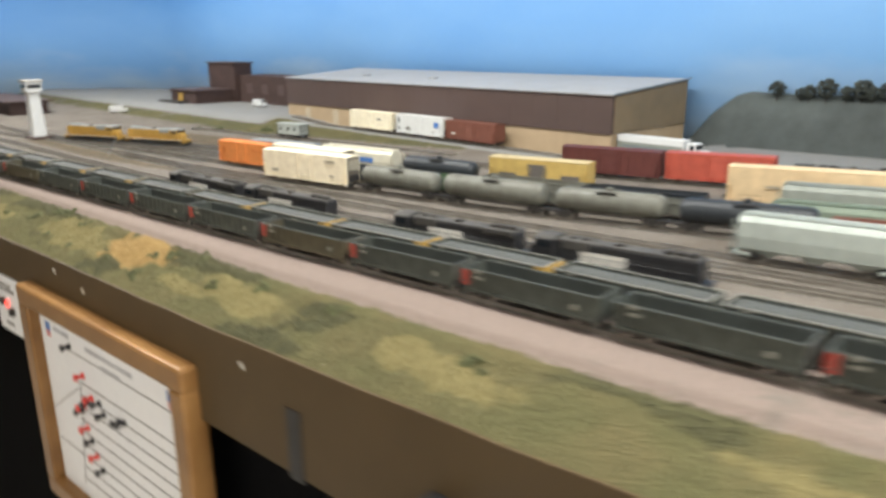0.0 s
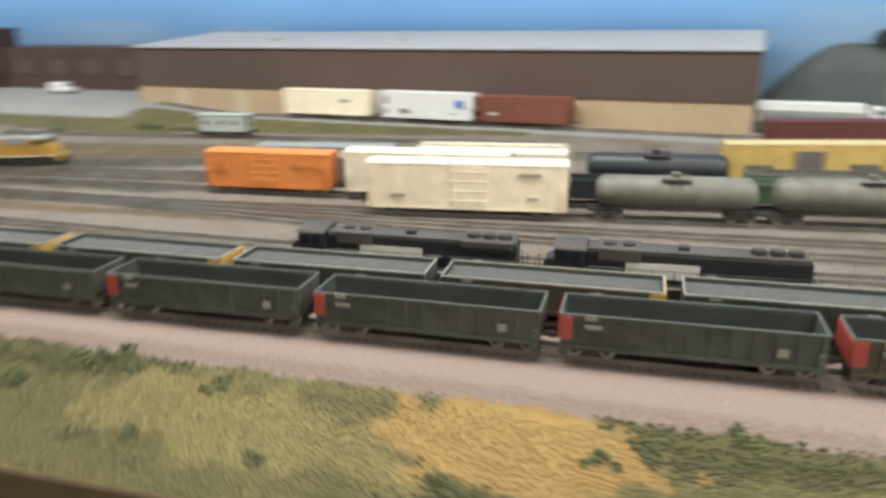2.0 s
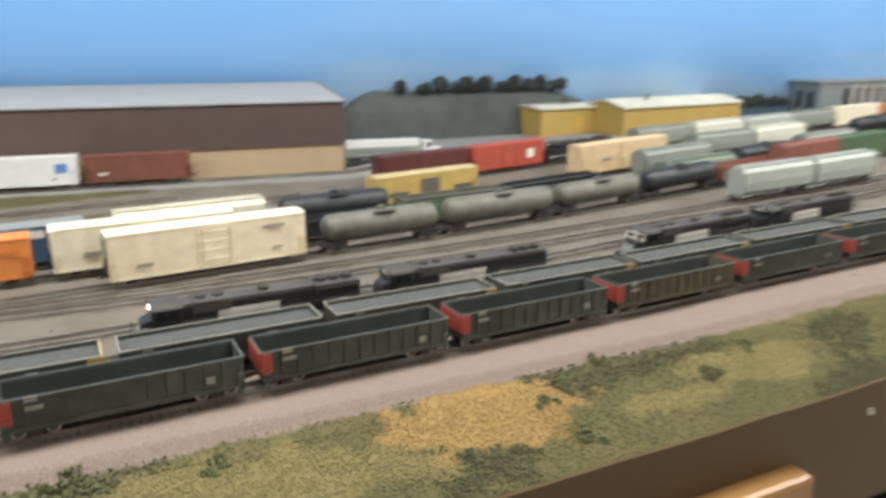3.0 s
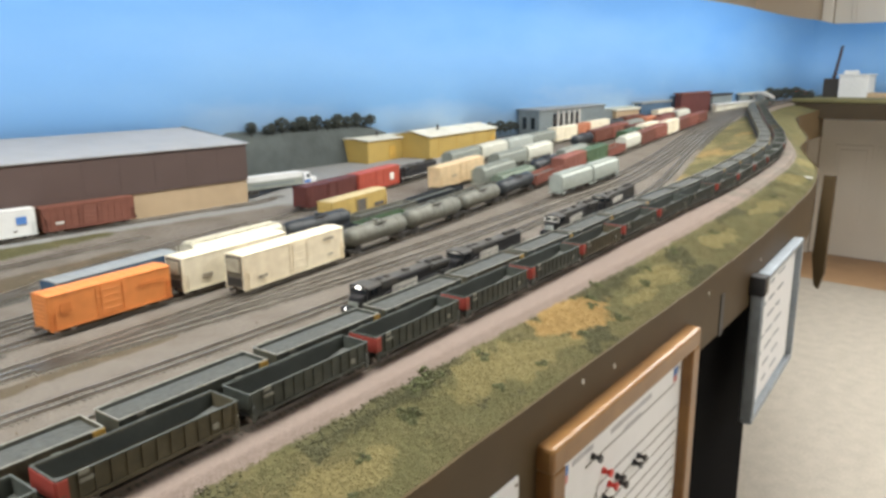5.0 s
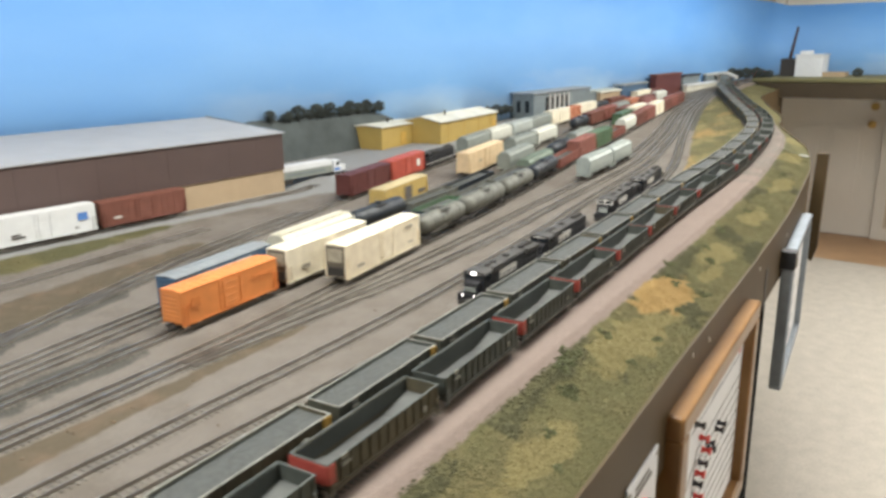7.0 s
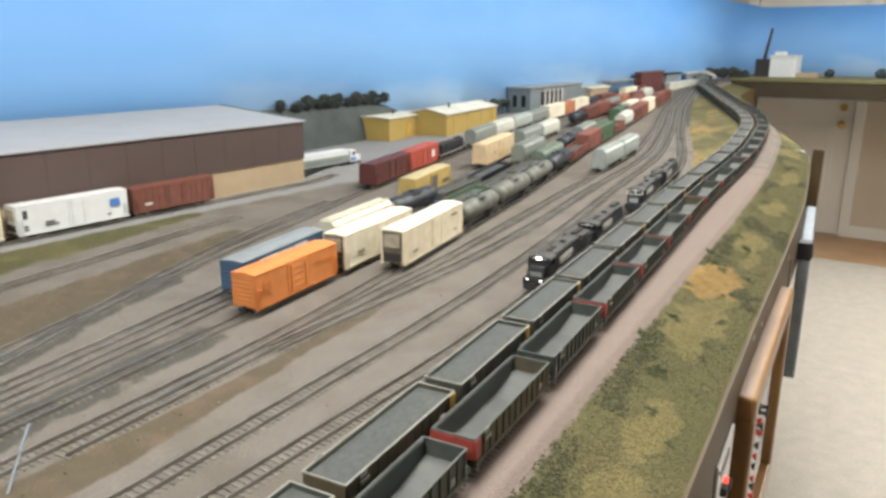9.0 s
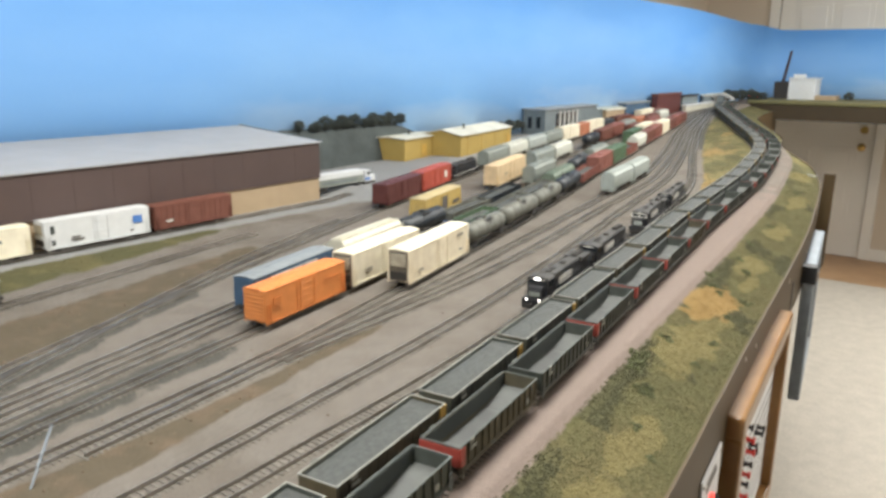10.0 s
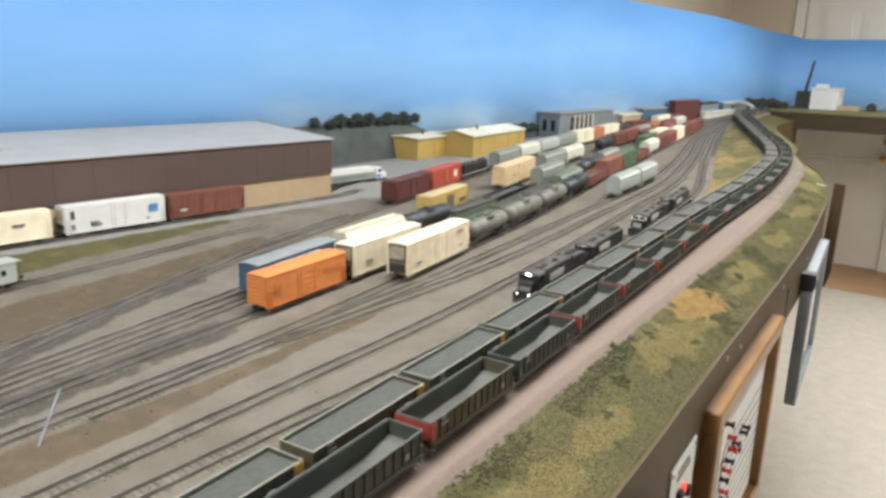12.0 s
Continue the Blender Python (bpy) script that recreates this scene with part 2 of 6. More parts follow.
def line(pts, drawn=True):
    xs = np.array([far(p[0]) if drawn else p[0] for p in pts])
    ys = np.array([p[1] for p in pts])
    gx = np.arange(-3.2, 6.0, 0.02)
    gy = np.interp(gx, xs, ys)
    k = np.exp(-0.5 * (np.arange(-12, 13) / 5.0) ** 2)
    gy = np.convolve(np.pad(gy, 12, mode="edge"), k / k.sum(), mode="valid")
    return lambda x: float(np.interp(x, gx, gy))


BANK = line([(-3, -0.60), (-0.6, -0.428), (-0.142, -0.384), (0.1, -0.365), (0.43, -0.338), (0.75, -0.315), (1.33, -0.275), (1.65, -0.245), (2.2, -0.175), (2.5, -0.115), (2.9, 0.01), (3.35, 0.18), (3.75, 0.32), (4.5, 0.56), (5.0, 0.62), (5.5, 0.64)])

MAIN = line([(-3, -0.66), (-0.6, -0.43), (-0.142, -0.381), (0, -0.366), (0.132, -0.351), (0.301, -0.333), (0.471, -0.315), (0.64, -0.297), (0.813, -0.277), (0.927, -0.265), (1.276, -0.243), (1.572, -0.222), (2.07, -0.155), (2.34, -0.097), (2.69, 0.022), (3.08, 0.183), (3.42, 0.32), (4.05, 0.56), (4.458, 0.62), (5.5, 0.64)], drawn=False)


def MAIN2(x):
    s = (MAIN(x + 0.02) - MAIN(x - 0.02)) / 0.04
    return MAIN(x) + 0.051 * math.sqrt(1 + s * s)


NSLINE = line([(-3, -0.36), (-1.2, -0.28), (-0.3, -0.253), (0.03, -0.251), (0.26, -0.234), (0.6, -0.195), (0.87, -0.165), (1.3, -0.115), (1.6, -0.055), (2.2, 0.12), (3.0, 0.325), (4.4, 0.61)])
PAIR = line([(-3, -0.26), (-1.2, -0.235), (-0.33, -0.2), (-0.07, -0.184), (0.15, -0.172), (0.5, -0.13), (1.0, -0.055), (1.6, 0.015), (2.2, 0.152), (3.0, 0.355), (4.4, 0.63)])
YARD0 = line([(-3, -0.20), (-0.35, -0.105), (-0.1, -0.078), (0.1, -0.062), (0.3, -0.047), (0.6, -0.008), (0.9, 0.030), (1.25, 0.062), (1.585, 0.09), (2.2, 0.22), (3.0, 0.415), (4.4, 0.66)])
YARDX = line([(-3, -0.20), (-0.35, -0.105), (-0.1, -0.080), (0.1, -0.079), (0.35, -0.078), (0.6, -0.055), (0.9, -0.015), (1.25, 0.018), (1.6, 0.052), (2.2, 0.186), (3.0, 0.385), (4.4, 0.645)])
YARD1 = line([(-3, -0.16), (-0.9, -0.115), (-0.4, -0.088), (-0.1, -0.068), (0.1, -0.04), (0.255, -0.012), (0.482, 0.030), (0.69, 0.066), (0.9, 0.102), (1.106, 0.139), (1.335, 0.182), (1.558, 0.228), (2.0, 0.29), (2.6, 0.392), (3.4, 0.52), (4.4, 0.68)])
YARD2 = line([(-3, -0.14), (-0.9, -0.09), (-0.45, -0.04), (-0.25, -0.012), (0, 0.022), (0.172, 0.044), (0.3, 0.062), (0.5, 0.095), (0.9, 0.165), (1.335, 0.24), (2.0, 0.345), (2.6, 0.44), (3.4, 0.56), (4.4, 0.69)])
YARD3 = line([(-1.0, -0.07), (-0.45, 0.0), (-0.2, 0.04), (0.03, 0.082), (0.226, 0.118), (0.45, 0.160), (0.9, 0.225), (1.335, 0.295), (2.0, 0.395), (2.6, 0.49), (4.4, 0.70)])
YARD4 = line([(-0.9, -0.03), (-0.45, 0.03), (-0.2, 0.075), (0.1, 0.135), (0.45, 0.205), (0.64, 0.245), (0.85, 0.289), (1.09, 0.330), (1.33, 0.375), (2.0, 0.475), (2.6, 0.56), (4.4, 0.72)])
YARD5 = line([(-1.4, -0.05), (-0.9, 0.0), (-0.5, 0.07), (-0.3, 0.13), (0.0, 0.22), (0.4, 0.325), (0.695, 0.398), (0.9, 0.443), (1.10, 0.487), (1.344, 0.525), (1.713, 0.59), (2.223, 0.655), (2.81, 0.70), (4.4, 0.75)])
BACKLINE = line([(-3, -0.25), (-0.95, -0.17), (-0.72, -0.075), (-0.55, -0.003), (-0.33, 0.085), (-0.1, 0.19), (0.2, 0.30), (0.6, 0.40)])
SPUR = line([(-0.62, 0.577), (0.2, 0.555), (0.42, 0.549), (0.75, 0.540)])
CABLINE = line([(-1.0, 0.24), (-0.3, 0.335), (0.0, 0.375), (0.4, 0.44)])
EDGE = line([(-3.2, -0.80), (-0.6, -0.57), (0, -0.522), (0.4, -0.485), (0.95, -0.443), (1.3, -0.415), (1.98, -0.335), (2.4, -0.25), (3.1, -0.0), (3.4, 0.03), (4.0, 0.22), (4.7, 0.42), (5.5, 0.45)])


def WALL_Y(x):
    return 0.93 - 0.035 * x


def step(v, a, b):
    t = min(1.0, max(0.0, (v - a) / (b - a)))
    return t * t * (3 - 2 * t)


def grade(x):
    return 0.02 * max(0.0, x - 0.8)


def height(x, y):
    """Ground level."""
    z = grade(x)
    shoulder = BANK(x) - 0.030
    if y < shoulder:
        e = EDGE(x)
        t = min(1.0, (shoulder - y) / max(0.02, shoulder - e))
        z -= 0.007 * step(t, 0, 0.12) + 0.033 * t ** 1.2
        z += (0.006 - 0.0045 * step(t, 0.6, 1.0)) * step(t, 0.1, 0.35) * (noise.noise((x * 9, y * 14, 0)) + 0.5 * noise.noise((x * 28, y * 30, 3)))
        return z
    if x < 0.80:
        z += 0.007 * step(y, 0.43, 0.52)
        z += 0.016 * step(y, 0.36, 0.50) * step(-x, 0.35, 0.6)
    if x > 0.65:
        z += 0.021 * step(y - YARD5(x), 0.05, 0.12) * step(x, 0.65, 0.85)
    z += 0.009 * step(y, 0.12, 0.40)
    z += 0.0006 * noise.noise((x * 30, y * 30, 1))
    return z

# ---------- ground ----------


def ground_paint():
    m = bpy.data.materials.new("scenic_ground")
    m.use_nodes = True
    n, ln = m.node_tree.nodes, m.node_tree.links
    b = n["Principled BSDF"]
    b.inputs["Roughness"].default_value = 0.95
    b.inputs["Specular IOR Level"].default_value = 0.15
    tc = n.new("ShaderNodeTexCoord")

    def noise_tex(scale, detail=5):
        t = n.new("ShaderNodeTexNoise")
        t.inputs["Scale"].default_value, t.inputs["Detail"].default_value = scale, detail
        ln.new(tc.outputs["Object"], t.inputs["Vector"])
        return t.outputs["Fac"]

    def two(fac, lo, hi, a=0.35, c=0.65):
        r = n.new("ShaderNodeValToRGB")
        e = r.color_ramp.elements
        e[0].position, e[0].color = a, (*lo, 1)
        e[1].position, e[1].color = c, (*hi, 1)
        ln.new(fac, r.inputs[0])
        return r.outputs[0]

    def mixed(fac, a, c):
        x = n.new("ShaderNodeMix")
        x.data_type = "RGBA"
        ln.new(fac, x.inputs["Factor"])
        ln.new(a, x.inputs["A"])
        ln.new(c, x.inputs["B"])
        return x.outputs["Result"]

    def sharp(fac):
        # ragged edge of a zone
        a = n.new("ShaderNodeMath")
        a.operation = "MULTIPLY_ADD"
        ln.new(noise_tex(120, 6), a.inputs[0])
        a.inputs[1].default_value = 0.6
        big = n.new("ShaderNodeMath")
        big.operation = "MULTIPLY_ADD"
        ln.new(noise_tex(27, 4), big.inputs[0])
        big.inputs[1].default_value = 0.9
        ln.new(fac, big.inputs[2])
        ln.new(big.outputs[0], a.inputs[2])
        r = n.new("ShaderNodeMapRange")
        r.inputs["From Min"].default_value, r.inputs["From Max"].default_value = 1.12, 1.38
        ln.new(a.outputs[0], r.inputs["Value"])
        return r.outputs[0]

    at = n.new("ShaderNodeVertexColor")
    at.layer_name = "zone"
    sp = n.new("ShaderNodeSeparateColor")
    ln.new(at.outputs["Color"], sp.inputs[0])
    fine = noise_tex(900, 2)
    mid = noise_tex(35)
    wide = noise_tex(5)
    cinder = mixed(mid, two(fine, (0.100, 0.088, 0.075), (0.195, 0.172, 0.148)), two(fine, (0.14, 0.124, 0.106), (0.245, 0.218, 0.188)))
    pink = two(fine, (0.152, 0.116, 0.098), (0.299, 0.241, 0.208), 0.3, 0.7)
    lot = mixed(wide, two(fine, (0.185, 0.183, 0.178), (0.26, 0.258, 0.25)), two(fine, (0.23, 0.23, 0.225), (0.31, 0.31, 0.30)))
    grass = mixed(two(noise_tex(13), (0, 0, 0), (1, 1, 1), 0.42, 0.6), two(fine, (0.070, 0.070, 0.031), (0.135, 0.126, 0.058)), two(fine, (0.090, 0.079, 0.036), (0.167, 0.140, 0.068)))
    dirt = mixed(mid, two(fine, (0.064, 0.052, 0.035), (0.105, 0.086, 0.058)), two(fine, (0.088, 0.071, 0.048), (0.145, 0.119, 0.083)))
    dirt = mixed(two(noise_tex(22, 6), (0, 0, 0), (0.8, 0.8, 0.8), 0.5, 0.66), dirt, two(fine, (0.098, 0.070, 0.046), (0.185, 0.138, 0.096)))
    turf = n.new("ShaderNodeVertexColor")
    turf.layer_name = "turf"
    st = n.new("ShaderNodeSeparateColor")
    ln.new(turf.outputs["Color"], st.inputs[0])
    grass = mixed(st.outputs["Blue"], grass, two(fine, (0.062, 0.062, 0.031), (0.106, 0.100, 0.050)))
    grass = mixed(st.outputs["Green"], grass, two(fine, (0.152, 0.129, 0.057), (0.231, 0.193, 0.087)))
    grass = mixed(st.outputs["Red"], grass, two(fine, (0.230, 0.153, 0.060), (0.323, 0.217, 0.085)))
    # oily dark grime where the points lie, and broad mottling of the cinders
    cinder = mixed(two(noise_tex(11, 7), (0, 0, 0), (0.75, 0.75, 0.75), 0.47, 0.68), cinder, two(fine, (0.085, 0.074, 0.062), (0.165, 0.140, 0.112)))
    cinder = mixed(sharp(turf.outputs["Alpha"]), cinder, two(fine, (0.052, 0.050, 0.043), (0.105, 0.100, 0.086)))
    base = mixed(sharp(sp.outputs["Blue"]), cinder, lot)
    base = mixed(sharp(at.outputs["Alpha"]), base, dirt)
    base = mixed(sharp(sp.outputs["Green"]), base, pink)
    base = mixed(sharp(sp.outputs["Red"]), base, grass)
    ln.new(base, b.inputs["Base Color"])
    bp = n.new("ShaderNodeBump")
    bp.inputs["Strength"].default_value, bp.inputs["Distance"].default_value = 0.5, 0.0015
    ln.new(noise_tex(700, 3), bp.inputs["Height"])
    ln.new(bp.outputs[0], b.inputs["Normal"])
    return m


def band(v, a, b, soft=0.012):
    return step(v, a - soft, a + soft) * (1 - step(v, b - soft, b + soft))


def zones(x, y):
    m, m2 = BANK(x), MAIN2(x)
    grass = 1 - step(y, m - 0.051, m - 0.033)
    pink = band(y, m - 0.06, m2 + 0.018) * (1 - 0.55 * step(x, 0.9, 1.7))
    lot = step(x, 0.66, 0.74) * step(y - YARD5(x), 0.055, 0.075) * (1 - step(x, 4.0, 4.3))
    lot = max(lot, step(-x, 0.5, 0.62) * step(y, 0.42, 0.46))
    lot = max(lot, 0.8 * band(y, SPUR(x) - 0.055, SPUR(x) + 0.1) * (1 - step(x, 0.75, 0.85)))
    # wedge of brown dirt beside the running pair, and a wider one above the ladder
    w = 0.6 * noise.noise((x * 14, y * 14, 7))
    lo, hi = PAIR(x) + 0.042 + 0.03 * step(x, -0.35, 0.10), YARD1(x) - 0.024 - 0.012 * step(x, -0.4, -0.1)
    dirt = band(y, lo, max(lo + 0.006, hi), 0.007) * (1 - step(x, 0.06, 0.17)) * step(x, -1.0, -0.7) * (1.15 + 0.5 * w)
    lo, hi = 0.196 + 0.33 * (x + 0.06) + 0.1 * x * x, 0.320 + 0.16 * x
    dirt = max(dirt, band(y, lo, hi, 0.02) * step(x, -0.9, -0.6) * (1 - step(x, 0.2, 0.34)) * (1.05 + 0.7 * w))
    lo = 0.437 + 0.17 * x
    g = band(y, lo, SPUR(x) - 0.045, 0.018) * (1 - step(x, 0.45, 0.62)) * step(x, -0.62, -0.5)
    grass = max(grass, g * (1.0 + 0.9 * w + 0.5 * noise.noise((x * 30, y * 34, 12))))
    g = band(y, 0.33, 0.43, 0.02) * step(-x, 0.3, 0.45) * (0.85 + 0.7 * noise.noise((x * 8, y * 8, 9)))
    grass = max(grass, g)
    g = band(y, m2 + 0.026, max(m2 + 0.03, NSLINE(x) - 0.035), 0.012) * step(x, 1.1, 1.3) * (1 - step(x, 4.2, 4.6))
    grass = max(grass, g * (1.1 + 0.4 * noise.noise((x * 7, y * 7, 4))))
    grass = max(grass, step(x, 4.75, 5.0) * (1 - step(y, 0.45, 0.52)))
    return grass, pink, lot, max(0.0, dirt)


PALE_SPOTS = ((0.36, -0.43, 0.12, 0.032), (0.82, -0.395, 0.10, 0.022), (1.12, -0.375, 0.09, 0.02), (0.06, -0.47, 0.07, 0.02), (-0.12, -0.48, 0.10, 0.025), (1.5, -0.34, 0.10, 0.02), (0.70, -0.42, 0.05, 0.012), (-0.35, -0.5, 0.07, 0.03), (1.9, -0.27, 0.09, 0.03), (2.3, -0.2, 0.09, 0.03), (1.75, -0.14, 0.10, 0.02), (2.2, -0.04, 0.08, 0.02))


def turf_kind(x, y):
    """Golden, pale and dark green shares of the turf, and grime on the cinders."""
    w = noise.noise((x * 22, y * 26, 31)) + 0.6 * noise.noise((x * 60, y * 60, 32))
    gold = 1 - step(math.hypot((x - 0.535) / 0.088, (y + 0.400) / 0.036) - 0.5 * w, 0.85, 1.15)
    pale = max(1 - step(math.hypot((x - px) / pa, (y - py) / pb) - 0.55 * w, 0.75, 1.25) for px, py, pa, pb in PALE_SPOTS)
    edge = BANK(x) - 0.042
    if y > BANK(x) and x < 1.0:
        pale = step(noise.noise((x * 20, y * 24, 3)) + 0.5 * w, 0.15, 0.5) * 0.4
    elif y > BANK(x):
        pale = max(pale, step(noise.noise((x * 4, y * 16, 41)) + 0.3 * w, -0.05, 0.35))
        gold = step(noise.noise((x * 3, y * 14, 43)) + 0.3 * w, 0.15, 0.5) * 0.8
    scrub = step(y - edge + 0.026 + 0.03 * noise.noise((x * 9, 0, 3)) + 0.012 * w, -0.008, 0.008) * step(noise.noise((x * 5, 0, 21)) + (0.5 if 0.05 < x < 0.30 or 0.58 < x < 0.80 else 0.0), -0.05, 0.2)
    scrub = max(scrub, step(noise.noise((x * 7, y * 10, 11)) + 0.35 * w, 0.28, 0.48))
    if y > BANK(x) and x < 1.0:
        scrub = max(scrub, 0.55 + 0.4 * w)
    d = min(abs(y - YARD5(x)) + 1.0 * (x > 0.05), abs(y - YARD2(x)) + 1.0 * (x > -0.05 or x < -0.75), abs(y - BACKLINE(x)) + 1.0 * (x > 0.1))
    grime = (1 - step(d, 0.016, 0.042)) * (0.9 + 0.5 * w) * step(x, -0.9, -0.6)
    # worn crossing in the far throat of the yard
    throat = abs(y - (0.117 + 0.30 * (x - 2.2) + 0.012 * (x - 2.2) ** 2))
    grime = max(grime, (1 - step(throat, 0.02, 0.045)) * band(x, 2.25, 4.1, 0.1) * (0.95 + 0.4 * w))
    return gold, 0.85 * pale, 0.85 * scrub, max(0.0, grime)


def make_ground():
    xs = np.concatenate([np.arange(-3.1, -0.6, 0.03), np.arange(-0.6, 1.6, 0.0075), np.arange(1.6, 5.52, 0.03)])
    NV = 150
    verts, cols, turfs = [], [], []
    for x in xs:
        y0, y1 = EDGE(x), WALL_Y(x) + 0.01
        m = BANK(x) - 0.03
        for j in range(NV):
            y = y0 + (m - y0) * j / 50 if j < 50 else m + (y1 - m) * (j - 50) / (NV - 51)
            verts.append((x, y, height(x, y)))
            cols.append(zones(x, y))
            turfs.append(turf_kind(x, y))
    faces = []
    for i in range(len(xs) - 1):
        for j in range(NV - 1):
            a = i * NV + j
            faces.append((a, a + NV, a + NV + 1, a + 1))
    ob = raw("ground", verts, faces, ground_paint(), smooth=True)
    at = ob.data.color_attributes.new("zone", "FLOAT_COLOR", "POINT")
    at.data.foreach_set("color", np.array(cols, dtype=np.float32).ravel())
    at = ob.data.color_attributes.new("turf", "FLOAT_COLOR", "POINT")
    at.data.foreach_set("color", np.array(turfs, dtype=np.float32).ravel())
    return tagged(ob, "scenic layout ground of cinders, ballast, turf and lots", "ground", kind="structure")


ground = make_ground()

# ---------- backdrop, room ----------


def backdrop():
    pts = [(-3.1, -0.9), (-3.1, -0.3)] + [(-2.3 - 0.8 * math.cos(math.radians(a)), 0.20 + (WALL_Y(-2.3) - 0.20) * math.sin(math.radians(a))) for a in range(0, 91, 6)]
    pts += [(x, WALL_Y(x)) for x in np.linspace(-2.0, 5.2, 25)]
    pts += [(5.42, 0.71), (5.5, 0.60), (5.52, 0.45), (5.52, -2.4)]
    n = len(pts)
    verts, faces = [], []
    for off in (0.0, 0.012):
        for i, (x, y) in enumerate(pts):
            a, b = pts[max(0, i - 1)], pts[min(n - 1, i + 1)]
            d = Vector((b[0] - a[0], b[1] - a[1])).normalized()
            for z in (-0.06, 0.665 - 0.035 * step(x, 3.9, 5.3) - 0.035 * step(x, 5.40, 5.52)):
                verts.append((x - d.y * off, y + d.x * off, z))
    for i in range(n - 1):
        a, b = 2 * i, 2 * (i + n)
        faces += [(a, a + 2, a + 3, a + 1), (b, b + 1, b + 3, b + 2), (a + 1, a + 3, b + 3, b + 1), (a, b, b + 2, a + 2)]
    ob = raw("backdrop", verts, faces, SKY, smooth=True)
    return tagged(ob, "hardboard backdrop painted as hazy blue sky", "backdrop", kind="structure")


backdrop()
FLOOR_Z = -1.11


def slab(name, bm, material, label, category):
    ob = new(name, mesh_of(name, bm, material))
    return tagged(ob, label, category, kind="structure")


slab("floor", B((-4.2, 5.0, -3.6, 2.0, FLOOR_Z - 0.05, FLOOR_Z)), CARPET, "worn beige carpet on the room floor", "floor")
slab("floor_strip", B((5.0, 5.8, -3.6, 2.0, FLOOR_Z - 0.05, FLOOR_Z)), WOOD_FLOOR, "tan wooden floor strip before the door", "floor")
slab("ceiling", B((-4.2, 5.9, -3.6, 2.0, 1.42, 1.5)), CEIL, "plain white painted ceiling", "ceiling")
slab("wall_north", B((-4.2, 5.9, 1.25, 1.35, FLOOR_Z, 1.42)), WALL_PAINT, "warm beige painted wall behind the layout", "wall")
slab("wall_south", B((-4.2, 5.9, -3.7, -3.6, FLOOR_Z, 1.42)), WALL_PAINT, "warm beige painted wall of the aisle", "wall")
slab("wall_west", B((-4.3, -4.2, -3.7, 1.35, FLOOR_Z, 1.42)), WALL_PAINT, "warm beige painted end wall", "wall")
DY0, DY1, DTOP = -0.07, 0.68, FLOOR_Z + 2.04
slab("wall_east", B((5.78, 5.9, -3.6, DY0 - 0.01, FLOOR_Z, 1.42), (5.78, 5.9, DY1 + 0.01, 1.25, FLOOR_Z, 1.42), (5.78, 5.9, DY0 - 0.01, DY1 + 0.01, DTOP + 0.01, 1.42)), WALL_PAINT, "warm beige painted wall with a door opening", "wall")
slab("baseboard", B((5.762, 5.778, -3.6, DY0 - 0.08, FLOOR_Z, FLOOR_Z + 0.09)), DOOR_PAINT, "painted baseboard along the door wall", "baseboard")


def door():
    ob = tagged(new("door_1"), "closed cream six-panel door with brass knob", "door", kind="structure")
    part("leaf", B((5.79, 5.83, DY0, DY1, FLOOR_Z + 0.005, DTOP)), DOOR_PAINT, ob)
    for k, (z0, z1) in enumerate(((0.22, 0.85), (1.0, 1.55), (1.68, 1.92))):
        for y0, y1 in ((DY0 + 0.11, DY0 + 0.36), (DY1 - 0.36, DY1 - 0.11)):
            bm = B((5.784, 5.792, y0, y1, FLOOR_Z + z0, FLOOR_Z + z1), bevel=0.003)
            box(bm, 5.776, 5.79, y0 + 0.035, y1 - 0.035, FLOOR_Z + z0 + 0.035, FLOOR_Z + z1 - 0.035, bevel=0.003)
            part("panel", bm, DOOR_PAINT, ob)
    bm = cyl(bmesh.new(), (5.79, DY0 + 0.07, FLOOR_Z + 0.86), (5.74, DY0 + 0.07, FLOOR_Z + 0.86), 0.012)
    bmesh.ops.create_uvsphere(bm, u_segments=12, v_segments=8, radius=0.03, matrix=Matrix.Translation((5.725, DY0 + 0.07, FLOOR_Z + 0.86)))
    part("knob", bm, BRASS, ob, "round brass knob", smooth=True)
    part("lock", cyl(bmesh.new(), (5.79, DY0 + 0.07, FLOOR_Z + 0.985), (5.77, DY0 + 0.07, FLOOR_Z + 0.985), 0.028, 16), BRASS, ob, "brass deadbolt lock")
    for q in ((5.755, 5.782, DY0 - 0.08, DY0 - 0.005, FLOOR_Z, DTOP + 0.08), (5.755, 5.782, DY1 + 0.005, DY1 + 0.08, FLOOR_Z, DTOP + 0.08), (5.757, 5.782, DY0 - 0.004, DY1 + 0.004, DTOP + 0.006, DTOP + 0.08)):
        part("casing", B(q, bevel=0.006), DOOR_PAINT, ob)


door()


def ceiling_lamp(x, y):
    ob = thing("ceiling_lamp", "unseen white fluorescent tube fitting under the ceiling", "ceiling lamp", "tube lamps")
    part("housing", B((x - 0.62, x + 0.62, y - 0.08, y + 0.08, 1.37, 1.418), bevel=0.004), WHITE, ob)
    for s in (-0.03, 0.03):
        part("tube", cyl(bmesh.new(), (x - 0.58, y + s, 1.355), (x + 0.58, y + s, 1.355), 0.012, 12), HEADLIGHT, ob, smooth=True)


# Assumed fittings out of view; the last three go with the added fill.
for lx, ly in ((-1.6, -0.25), (0.2, -0.25), (2.0, -0.3), (3.9, -0.3), (1.2, -2.0), (4.2, -1.8), (2.6, -2.9)):
    ceiling_lamp(lx, ly)

# ---------- benchwork ----------


